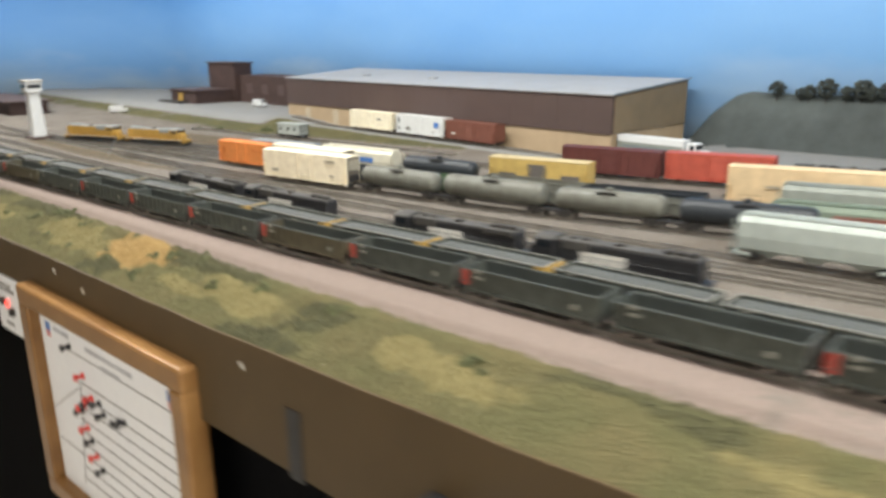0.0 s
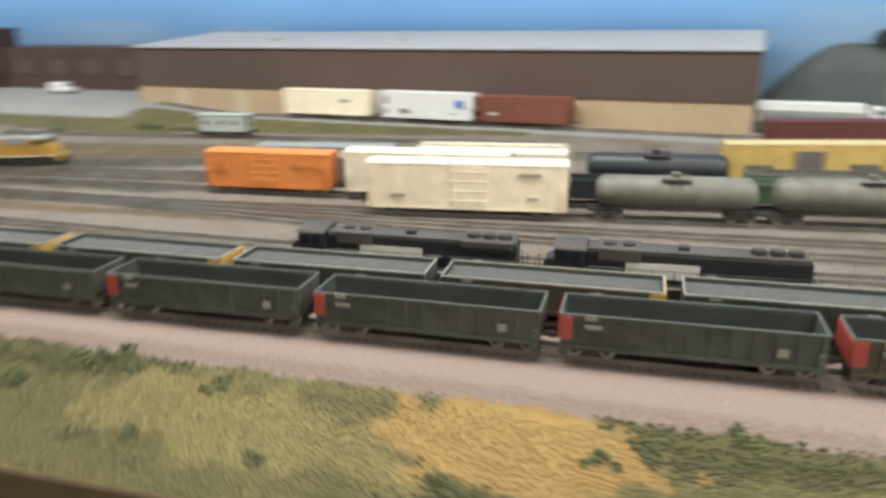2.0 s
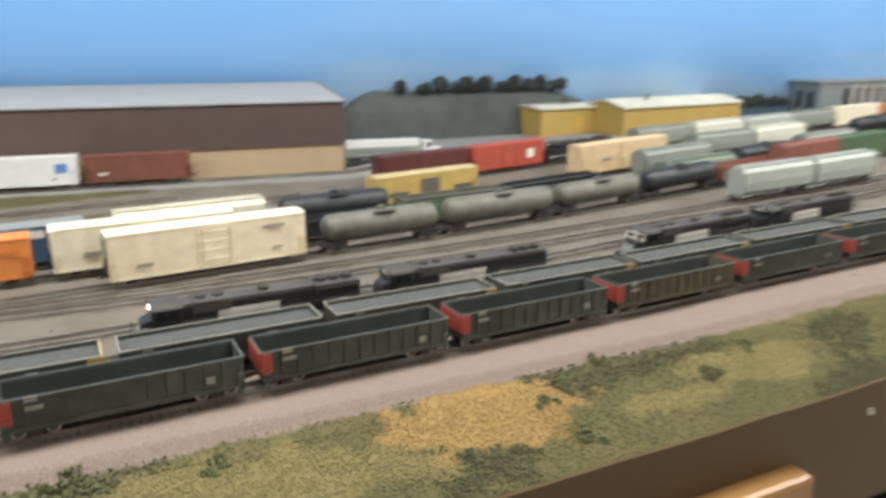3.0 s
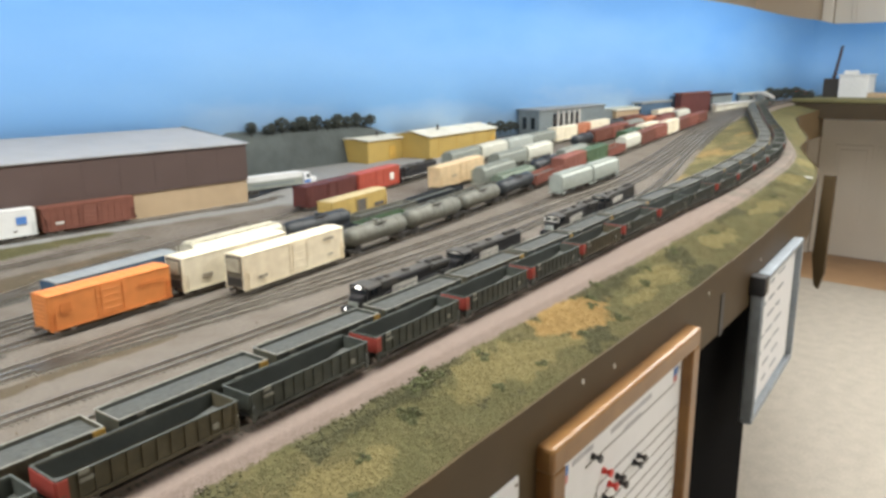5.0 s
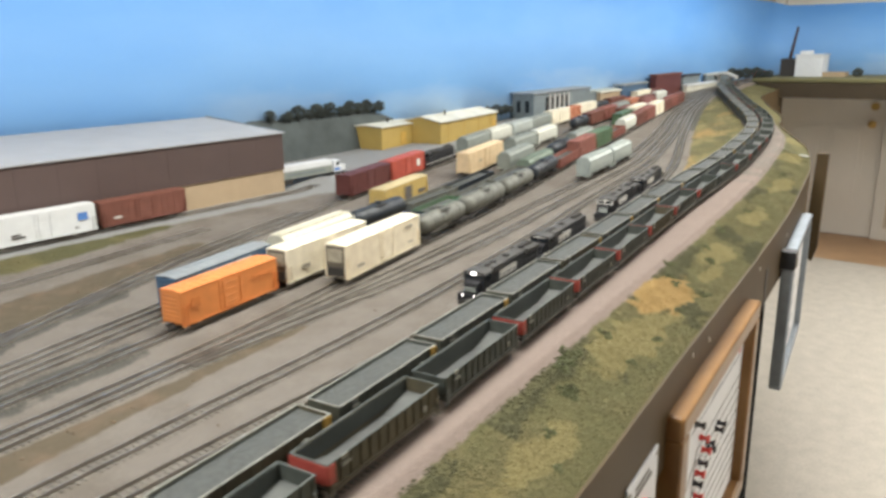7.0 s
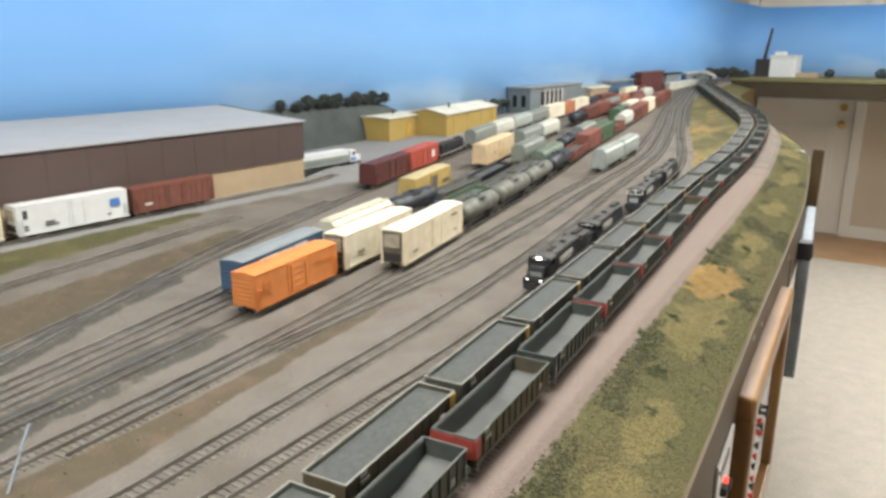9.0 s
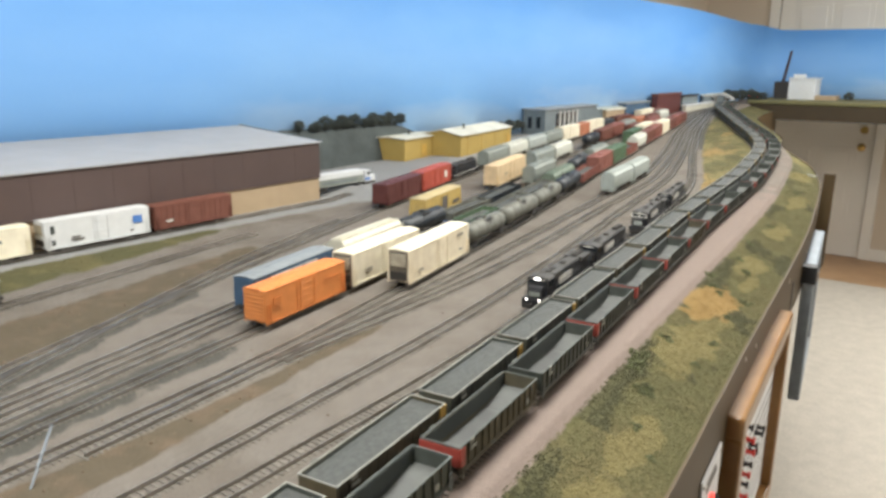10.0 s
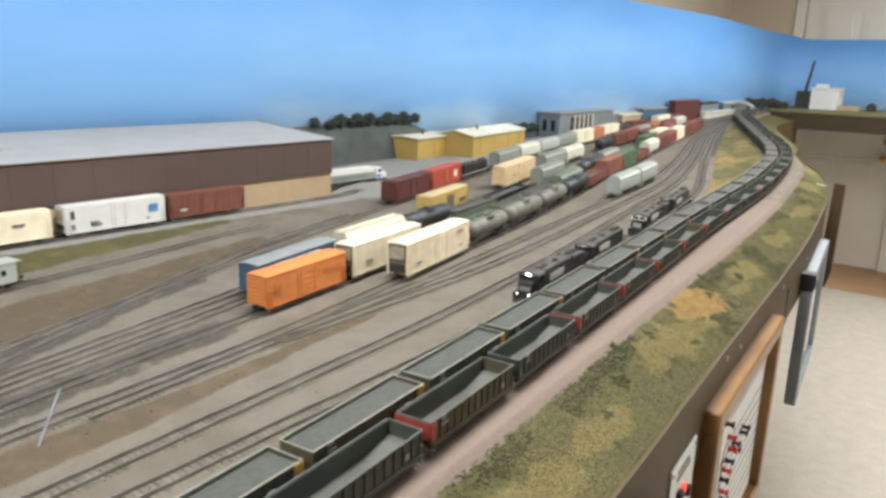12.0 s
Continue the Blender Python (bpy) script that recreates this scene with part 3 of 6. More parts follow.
def strip_mesh(name, material, label, category, x0, x1, top, bottom, thick, dy=0.0, step_x=0.04):
    xs = np.arange(x0, x1 + 1e-6, step_x)
    verts, faces = [], []
    for x in xs:
        e = EDGE(x) + dy
        zt = height(x, EDGE(x)) + top
        verts += [(x, e, zt), (x, e - thick, zt), (x, e - thick, bottom), (x, e, bottom)]
    for i in range(len(xs) - 1):
        a = 4 * i
        for k in range(4):
            faces.append((a + k, a + (k + 1) % 4, a + 4 + (k + 1) % 4, a + 4 + k))
    faces += [(0, 1, 2, 3), tuple(len(verts) - 4 + k for k in (3, 2, 1, 0))]
    ob = raw(name, verts, faces, material)
    return tagged(ob, label, category, kind="structure")


strip_mesh("fascia", FASCIA, "glossy brown painted hardboard fascia of the layout", "fascia", -3.08, 2.06, 0.004, -0.16, 0.003, dy=-0.0005)
strip_mesh("fascia_far", FASCIA, "brown fascia along the far leg of the layout", "fascia", 2.06, 4.9, 0.004, -0.13, 0.003, dy=-0.0005)
# Black sheets that stand in for the dark space below the layout.
strip_mesh("skirt", SKIRT_BLACK, "black skirt sheet standing for the dark under the layout", "skirt", -3.08, 1.55, -0.125, FLOOR_Z + 0.02, 0.006, dy=0.06)
strip_mesh("under_sheet_far", SKIRT_BLACK, "black sheet standing for the dark under the far layout leg", "skirt", 2.3, 4.9, -0.1, -0.30, 0.006, dy=0.12)
slab("bench_deck", B((-3.05, 1.9, -0.2, 0.9, -0.14, -0.06)), DARK, "dark plywood deck under the scenery", "bench")
slab("shelf", B((4.77, 5.5, -2.4, 0.58, -0.01, 0.085)), SHADED_BROWN, "brown shelf that carries the layout before the door, shade in its paint", "shelf")
# bracket board at the corner of the fascia
bm = bmesh.new()
prism(bm, [(-0.345, 0.0), (-0.312, 0.0), (-0.305, -0.25), (-0.318, -0.34), (-0.330, -0.35), (-0.343, -0.30)], 2.065, 2.083)
br = tagged(new("bracket", mesh_of("bracket", bm, FASCIA)), "brown board bracket at the layout's corner", "bracket", kind="structure")
tr = tagged(new("far_turf", mesh_of("far_turf", B((4.78, 5.49, -2.38, 0.62, 0.086, 0.112), bevel=0.008), GRASS)), "olive turf on the far shelf", "ground", kind="structure")

# ---------- tracks ----------
TIE_ME = mesh_of("tie", B((-0.0011, 0.0011, -0.0145, 0.0145, -0.001, 0.0009)), TIE_ONE)


def frame_at(f, x):
    """Place, along and across directions of a track at x."""
    y = f(x)
    s = (f(x + 0.03) - f(x - 0.03)) / 0.06
    d = Vector((1, s, 0)).normalized()
    return Vector((x, y, height(x, y))), d, Vector((-d.y, d.x, 0))


def track(f, x0, x1, label, near=None):
    ob = tagged(new("track"), label, "track", "layout tracks", "structure")
    xs = np.arange(x0, x1, 0.02)
    for side in (-1, 1):
        verts, faces = [], []
        for x in xs:
            p, d, n = frame_at(f, x)
            c = p + n * 0.00825 * side
            for a, z in ((-0.0007, 0.0), (0.0007, 0.0), (0.0007, 0.0042), (-0.0007, 0.0042)):
                q = c + n * a
                verts.append((q.x, q.y, q.z + z))
        for i in range(len(xs) - 1):
            a = 4 * i
            for k in range(4):
                faces.append((a + k, a + (k + 1) % 4, a + 4 + (k + 1) % 4, a + 4 + k))
        raw("rail", verts, faces, STEEL, ob)
    verts, faces = [], []
    x = x0
    while x < x1:
        p, d, n = frame_at(f, x)
        if near and near[0] <= x <= near[1]:
            share("tie", TIE_ME, ob, Matrix.Translation(p) @ pose(0, 0, 0, 0, 0, math.degrees(math.atan2(d.y, d.x)) + random.uniform(-1, 1)))
        else:
            b = len(verts)
            for z in (-0.001, 0.0009):
                for u, v in ((-1, -1), (1, -1), (1, 1), (-1, 1)):
                    q = p + d * 0.0011 * u + n * 0.0145 * v
                    verts.append((q.x, q.y, q.z + z))
            faces += [(b + 4, b + 5, b + 6, b + 7), (b, b + 1, b + 5, b + 4), (b + 1, b + 2, b + 6, b + 5), (b + 2, b + 3, b + 7, b + 6), (b + 3, b, b + 4, b + 7)]
        x += 0.0068 * d.x
    t = raw("ties", verts, faces, TIE, ob)
    t["kind"] = "stuff"
    return ob


track(PAIR, -3.0, 4.2, "open yard track with worn rails", (-0.42, 0.55))
track(NSLINE, -3.0, 4.2, "open main track with worn rails", (-0.42, 0.30))
track(MAIN, -3.0, 4.75, "front main track on pinkish ballast")
track(MAIN2, -3.0, 4.75, "second main track on pinkish ballast")
track(YARDX, -0.05, 4.2, "yard track with worn rails")
track(YARD0, -0.30, 4.2, "yard track with worn rails")
track(YARD1, -2.0, 4.2, "yard track with worn rails", (-0.42, 0.25))
track(YARD2, -1.0, 4.2, "yard track with worn rails", (-0.42, 0.0))
track(YARD3, -0.75, 4.2, "yard track with worn rails")
track(YARD4, -0.65, 4.2, "yard track with worn rails")
track(YARD5, -0.9, 4.2, "yard track with worn rails")
track(BACKLINE, -2.6, 0.55, "curved service track with worn rails")
track(SPUR, -0.58, 0.74, "warehouse spur track set in gravel")
track(CABLINE, -0.7, 0.35, "short siding with worn rails")

# ---------- rolling stock ----------


def put(ob, f, x, flip=False, dz=0.0):
    """Stands a car on the track f with its middle at x."""
    x = far(x)
    a = frame_at(f, x - 0.06)[0]
    b = frame_at(f, x + 0.06)[0]
    d = (b - a).normalized()
    if flip:
        d = -d
    up = Vector((0, 0, 1))
    n = up.cross(d).normalized()
    w = d.cross(n)
    c = (a + b) / 2 + Vector((0, 0, 0.0042 + dz))
    ob.matrix_basis = Matrix(((d.x, n.x, w.x, c.x), (d.y, n.y, w.y, c.y), (d.z, n.z, w.z, c.z), (0, 0, 0, 1)))
    return ob


def truck_mesh():
    bm = bmesh.new()
    for s in (-1, 1):
        box(bm, -0.0135, 0.0135, s * 0.0112, s * 0.0128, 0.0055, 0.0080)
        box(bm, -0.0045, 0.0045, s * 0.0112, s * 0.0135, 0.0030, 0.0065)
        for x in (-0.0105, 0.0105):
            box(bm, x - 0.0022, x + 0.0022, s * 0.0115, s * 0.0138, 0.0042, 0.0075)
    box(bm, -0.003, 0.003, -0.0115, 0.0115, 0.005, 0.0095)
    return mesh_of("truck", bm, DARK)


def wheel_mesh(r=0.0052):
    bm = bmesh.new()
    for s in (-1, 1):
        cyl(bm, (0, s * 0.0072, r), (0, s * 0.0095, r), r, 14)
        cyl(bm, (0, s * 0.0068, r), (0, s * 0.0073, r), r * 1.1, 14)
    cyl(bm, (0, -0.012, r), (0, 0.012, r), 0.0012, 6)
    return mesh_of("wheelset", bm, STEEL)


TRUCK, WHEELS = truck_mesh(), wheel_mesh()
bm = B((0, 0.008, -0.0012, 0.0012, 0.0088, 0.0112))
box(bm, 0.006, 0.0105, -0.0022, 0.0022, 0.0082, 0.0118)
COUPLER = mesh_of("coupler", bm, DARK)


def running_gear(ob, L, inset=0.023):
    for s in (-1, 1):
        t = share("truck", TRUCK, ob, pose(s * (L / 2 - inset), 0, 0))
        for x in (-0.0105, 0.0105):
            share("wheelset", WHEELS, t, pose(x, 0, 0.0001))
        share("coupler", COUPLER, ob, pose(s * (L / 2 - 0.001), 0, 0, 0, 0, 0 if s > 0 else 180))


def letter(ob, side, items, w, paint, label="lettering as a plain bar"):
    for q in items:
        part("lettering", bars(bmesh.new(), side, [q], w), paint, ob, label)


def bars(bm, side, items, w):
    """Lettering as plain bars: (x0, x1, z0, z1) on the side."""
    for x0, x1, z0, z1 in items:
        y = side * (w / 2 + 0.0004)
        box(bm, x0, x1, y - 0.0003, y + 0.0003, z0, z1)
    return bm


END_CABINET = mat("dusty_beige_cabinet", (0.42, 0.38, 0.29), 0.65, second=(0.26, 0.23, 0.17), scale=90)


def box_car(label, paint, roof, L=0.177, W=0.037, H=0.041, z0=0.0095, door=(-0.02, 0.02), ribs=12, marks=(), mark_paint=None, plug=False, reefer=False, smooth_side=False, end_paint=None):
    ob = thing("boxcar", label, "boxcar", "freight cars")
    h = L / 2
    zt = z0 + H
    part("body", B((-h, h, -W / 2, W / 2, z0, zt), bevel=0.0006), paint, ob)
    rib_x = [-h + L * i / 14 for i in range(1, 14)]
    for s in (-1, 1):
        bm = ribbed(bmesh.new(), rib_x, 0.0006, zt + 0.0007, zt + 0.0010, zt - 0.0002, 0, 1, -h - 0.0005, h + 0.0005)
        for v in bm.verts:
            x, z, u = v.co
            v.co = (x, s * (0.0001 + u * (W / 2 + 0.0004)), z + 0.0020 * (1 - u))
        part("roof_panel", bm, roof, ob)
    for s in (-1, 1):
        y = s * W / 2
        if not smooth_side:
            for q0, q1 in ((-h + 0.0008, door[0] - 0.0008), (door[1] + 0.0008, h - 0.0008)):
                n = max(3, round(ribs * (q1 - q0) / L))
                rib_x = [q0 + 0.0012 + (q1 - q0 - 0.0024) * i / n for i in range(n + 1)]
                part("side_sheet", ribbed(bmesh.new(), rib_x, 0.0006, y + s * 0.0002, y + s * 0.0009, y - s * 0.0004, z0 + 0.002, zt - 0.0015, q0, q1), paint, ob)
        zs = [z0 + 0.008 + (H - 0.016) * i / 3 for i in range(4)]
        part("door", corrugated(bmesh.new(), zs, 0.0012, y + s * 0.0009, y + s * 0.0012, y - s * 0.0004, door[0], door[1], z0 + 0.0025, zt - 0.002, axis="y"), paint, ob)
        for x in (door[0] + 0.006, door[1] - 0.006):
            part("lock_rod", B((x - 0.0004, x + 0.0004, y + s * 0.0008, y + s * 0.0023, z0 + 0.003, zt - 0.003)), paint, ob)
        bm = bmesh.new()
        box(bm, -h, h, y - s * 0.001, y + s * 0.0006, z0 - 0.0022, z0 + 0.0002)
        part("sill", bm, paint, ob)
        if marks:
            letter(ob, s, marks, W + (0.0022 if smooth_side else 0.001), mark_paint or LABEL)
        for e in (-1, 1):
            x = e * (h - 0.005)
            bm = bmesh.new()
            for k in range(6):
                box(bm, x - 0.0028, x + 0.0028, y + s * 0.0012, y + s * 0.0018, z0 + 0.001 + k * 0.0042, z0 + 0.0016 + k * 0.0042)
            for q in (-0.0028, 0.0028):
                box(bm, x + q - 0.0003, x + q + 0.0003, y + s * 0.0004, y + s * 0.0018, z0 - 0.003, z0 + 0.024)
            part("ladder", bm, paint, ob)
    for e in (-1, 1):
        zs = [z0 + 0.004 + k * (H - 0.006) / 6.5 for k in range(7)]
        part("end_panel", corrugated(bmesh.new(), zs, 0.0018, e * (h + 0.0003), e * (h + 0.0008), e * (h - 0.0004), -W / 2 + 0.003, W / 2 - 0.003, z0 + 0.001, zt - 0.001), end_paint or paint, ob)
        if reefer:
            part("end_cabinet", B((e * (h + 0.0003), e * (h + 0.0022), -W / 2 + 0.006, W / 2 - 0.006, z0 + H * 0.50, z0 + H * 0.90)), END_CABINET, ob, "dusty beige machinery cabinet")
            part("end_grille", B((e * (h + 0.0003), e * (h + 0.0018), -W / 2 + 0.005, W / 2 - 0.005, z0 + 0.004, z0 + H * 0.32)), DARK, ob)
    part("underframe", B((-h + 0.004, h - 0.004, -0.008, 0.008, 0.006, z0), (-0.03, 0.012, -0.013, -0.004, 0.0045, z0)), DARK, ob)
    running_gear(ob, L)
    return ob


def coal_car(label, paint, loaded=False, L=0.160, W=0.036, H=0.0247, end=None):
    """Open-topped tub: thin sides with ribs, rim, sloped inside."""
    ob = thing("coal_gondola", label, "gondola car", "coal train cars")
    h, z0 = L / 2, 0.0085
    zt = z0 + H
    t = 0.0011
    for s in (-1, 1):
        rib_x = [-h + 0.003 + (L - 0.006) * i / 12 for i in range(13)]
        proud = 0.0004 if loaded else 0.0013
        part("side", ribbed(bmesh.new(), rib_x, 0.0008, s * W / 2, s * (W / 2 + proud), s * (W / 2 - t), z0 + 0.003, zt, -h, h), paint, ob)
        part("end", B((s * (h - t), s * h, -W / 2 + t, W / 2 - t, z0 + 0.006, zt)), paint, ob)
        part("lining", B((-h + t, h - t, s * (W / 2 - t - 0.0005), s * (W / 2 - t - 0.0001), z0 + 0.008, zt - 0.001)), GON_IN, ob)
        part("sill", B((-h, h, s * (W / 2 + 0.0003), s * (W / 2 + 0.0016), z0 + 0.0012, z0 + 0.0042)), paint, ob)
    bm = B((-h + t, h - t, -W / 2 + t, W / 2 - t, z0 + 0.0012, z0 + 0.0032))
    for e in (-1, 1):
        prism_y = [(e * (h - t), zt - 0.0135), (e * (h - 0.040), z0 + 0.0033), (e * (h - 0.040), z0 + 0.0020), (e * (h - t), zt - 0.0150)]
        p = [bm.verts.new((x, -W / 2 + t, z)) for x, z in prism_y]
        q = [bm.verts.new((x, W / 2 - t, z)) for x, z in prism_y]
        bm.faces.new(p)
        bm.faces.new(q[::-1])
        for i in range(4):
            bm.faces.new((p[i], q[i], q[(i + 1) % 4], p[(i + 1) % 4]))
    part("slope_floor", bm, GON_FLOOR, ob, "grey sloping floor sheets, painted paler as lit")
    bm = bmesh.new()
    for s in (-1, 1):
        box(bm, -h - 0.0004, h + 0.0004, s * (W / 2 - 0.0006), s * (W / 2 + 0.0010), zt - 0.0006, zt + 0.0006)
        box(bm, s * (h - 0.0008), s * (h + 0.0004), -W / 2 + 0.0008, W / 2 - 0.0008, zt - 0.0006, zt + 0.0006)
    part("rim", bm, RIM if loaded else GON_RIM, ob)
    for s in (-1, 1):
        letter(ob, s, [(-h + 0.016, -h + 0.024, z0 + 0.022, z0 + 0.026), (-h + 0.016, -h + 0.027, z0 + 0.016, z0 + 0.019), (h - 0.028, h - 0.022, z0 + 0.009, z0 + 0.014)], W + 0.0028, RIM)
        for e in (-1, 1):
            zs = [z0 - 0.002 + k * 0.0045 for k in range(4)]
            part("steps", corrugated(bmesh.new(), zs, 0.0006, s * (W / 2 + 0.0016), s * (W / 2 + 0.0022), s * (W / 2 + 0.0012), e * (h - 0.0056), e * (h - 0.001), z0 - 0.0035, z0 + 0.013, axis="y"), paint, ob)
    if end is not None:
        part("end_panel", B((-h - 0.0012, -h + 0.0001, -W / 2, W / 2, z0 + 0.008, zt - 0.0012), (-h - 0.0002, -h + 0.008, -W / 2 - 0.0019, -W / 2 - 0.0001, z0 + 0.008, zt - 0.0012), (-h - 0.0002, -h + 0.008, W / 2 + 0.0001, W / 2 + 0.0019, z0 + 0.008, zt - 0.0012)), end, ob, "painted end panel")
    if loaded:
        nx, ny = 40, 10
        vs, fs = [], []
        for i in range(nx + 1):
            for j in range(ny + 1):
                u, v = i / nx, j / ny
                e = min(u, 1 - u) * L / 0.02
                d = min(v, 1 - v) * W / 0.008
                vs.append((-h + 0.0015 + (L - 0.003) * u, (-W / 2 + 0.0016) + (W - 0.0032) * v, zt - 0.0030 + 0.0024 * min(1, e) * min(1, d) + 0.0004 * noise.noise((u * 30, v * 9, 0))))
        for i in range(nx):
            for j in range(ny):
                a = i * (ny + 1) + j
                fs.append((a, a + ny + 1, a + ny + 2, a + 1))
        raw("coal_load", vs, fs, LOAD, ob, True)["label"] = "grey granular coal load"
    part("underframe", B((-h + 0.002, h - 0.002, -0.006, 0.006, 0.006, z0 - 0.0035), (-0.02, 0.02, -0.012, 0.012, 0.005, z0 - 0.0038)), DARK, ob)
    running_gear(ob, L, 0.020)
    return ob


def tank_car(label, paint, L=0.185, R=0.0175, end=None):
    ob = thing("tank_car", label, "tank car", "freight cars")
    h, zc = L / 2 - 0.008, 0.0125 + R
    verts, faces, seg = [], [], 24
    prof = [(-h, 0.0), (-h, R * 0.45), (-h + 0.0022, R * 0.75), (-h + 0.006, R * 0.93), (-h + 0.011, R), (h - 0.011, R), (h - 0.006, R * 0.93), (h - 0.0022, R * 0.75), (h, R * 0.45), (h, 0.0)]
    for x, r in prof:
        for k in range(seg):
            a = 2 * math.pi * k / seg
            verts.append((x, r * math.cos(a), zc + r * math.sin(a)))
    for i in range(len(prof) - 1):
        for k in range(seg):
            a, b = i * seg + k, i * seg + (k + 1) % seg
            faces.append((a, b, b + seg, a + seg))
    raw("tank", verts, faces, paint, ob, True)
    for x in (-h * 0.62, -h * 0.2, h * 0.2, h * 0.62):
        part("band", cyl(bmesh.new(), (x - 0.0006, 0, zc), (x + 0.0006, 0, zc), R + 0.0005, 24), paint, ob)
    bm = cyl(bmesh.new(), (0, 0, zc + R - 0.002), (0, 0, zc + R + 0.004), 0.0055, 14)
    cyl(bm, (0.012, 0, zc + R - 0.002), (0.012, 0, zc + R + 0.002), 0.002, 8)
    part("dome", bm, paint, ob)
    bm = bmesh.new()
    for s in (-1, 1):
        box(bm, -0.015, 0.015, s * 0.007, s * 0.015, zc + R * 0.86, zc + R * 0.86 + 0.0007)
        for x in (-0.014, 0.0, 0.014):
            cyl(bm, (x, s * 0.0148, zc + R * 0.86), (x, s * 0.0148, zc + R + 0.006), 0.0003, 5)
        cyl(bm, (-0.014, s * 0.0148, zc + R + 0.006), (0.014, s * 0.0148, zc + R + 0.006), 0.0003, 5)
        for x in (-0.004, 0.004):
            cyl(bm, (x, s * 0.015, zc + R), (x, s * 0.0185, 0.011), 0.0003, 5)
    part("platform", bm, DARK, ob, "walkway platform and ladders")
    bm = B((-L / 2, -h + 0.030, -0.011, 0.011, 0.0085, 0.0115), (h - 0.030, L / 2, -0.011, 0.011, 0.0085, 0.0115))
    for s in (-1, 1):
        box(bm, s * (h - 0.026), s * (h - 0.012), -0.010, 0.010, 0.0105, 0.0165)
        cyl(bm, (-L / 2, s * 0.0165, 0.014), (L / 2, s * 0.0165, 0.014), 0.0004, 5)
    part("underframe", bm, DARK, ob)
    if end is not None:
        part("end_rail", B((-L / 2, -L / 2 + 0.002, -0.016, 0.016, 0.010, 0.0125), (L / 2 - 0.002, L / 2, -0.016, 0.016, 0.010, 0.0125)), end, ob)
    running_gear(ob, L)
    return ob


def hopper_car(label, paint, L=0.19, W=0.037, H=0.043, mark=None):
    ob = thing("covered_hopper", label, "hopper car", "freight cars")
    h, z0 = L / 2 - 0.006, 0.0125
    zt = z0 + H - 0.004
    pts = [(-0.010, z0), (-W / 2 + 0.001, z0 + 0.004), (-W / 2, z0 + H * 0.4), (-W / 2 + 0.001, zt - 0.006), (-W * 0.30, zt), (0, zt + 0.0015), (W * 0.30, zt), (W / 2 - 0.001, zt - 0.006), (W / 2, z0 + H * 0.4), (W / 2 - 0.001, z0 + 0.004), (0.010, z0)]
    part("body", prism(bmesh.new(), pts, -h, h), paint, ob)
    bm = bmesh.new()
    for x in (-h * 0.62, 0, h * 0.62):
        v = [bm.verts.new(p) for p in ((x - 0.018, -0.012, z0 + 0.002), (x + 0.018, -0.012, z0 + 0.002), (x + 0.018, 0.012, z0 + 0.002), (x - 0.018, 0.012, z0 + 0.002), (x - 0.005, -0.006, 0.006), (x + 0.005, -0.006, 0.006), (x + 0.005, 0.006, 0.006), (x - 0.005, 0.006, 0.006))]
        for q in ((4, 5, 6, 7), (0, 1, 5, 4), (1, 2, 6, 5), (2, 3, 7, 6), (3, 0, 4, 7)):
            bm.faces.new([v[i] for i in q])
    part("chutes", bm, paint, ob)
    bm = bmesh.new()
    for s in (-1, 1):
        box(bm, -h, h, s * 0.006, s * 0.010, zt + 0.0018, zt + 0.0026)
        for i in range(9):
            x = -h * 0.95 + 1.9 * h * i / 8
            box(bm, x - 0.0006, x + 0.0006, s * 0.004, s * 0.011, zt - 0.0002, zt + 0.0019)
    part("running_board", bm, paint, ob)
    bm = bmesh.new()
    box(bm, -h * 0.93, h * 0.93, -0.0028, 0.0028, zt + 0.001, zt + 0.003)
    part("hatch", bm, paint, ob)
    for e in (-1, 1):
        bm = bmesh.new()
        box(bm, e * (h - 0.001), e * (L / 2), -W * 0.5, W * 0.5, 0.0095, 0.0115)
        for s in (-1, 1):
            box(bm, e * (L / 2 - 0.0012), e * (L / 2), s * (W / 2 - 0.002), s * (W / 2 - 0.0008), 0.010, zt - 0.004)
            box(bm, e * (h - 0.016), e * (L / 2), s * (W / 2 - 0.002), s * (W / 2), 0.0085, 0.0115)
        for k in range(6):
            box(bm, e * (L / 2 - 0.001), e * (L / 2 - 0.0003), -W / 2 + 0.002, -W / 2 + 0.009, 0.014 + k * 0.005, 0.0147 + k * 0.005)
        part("end_frame", bm, paint, ob)
    if mark:
        for s in (-1, 1):
            part("lettering", bars(bmesh.new(), s, mark, W - 0.0006), LABEL_B, ob, "lettering as plain bars")
    running_gear(ob, L)
    return ob


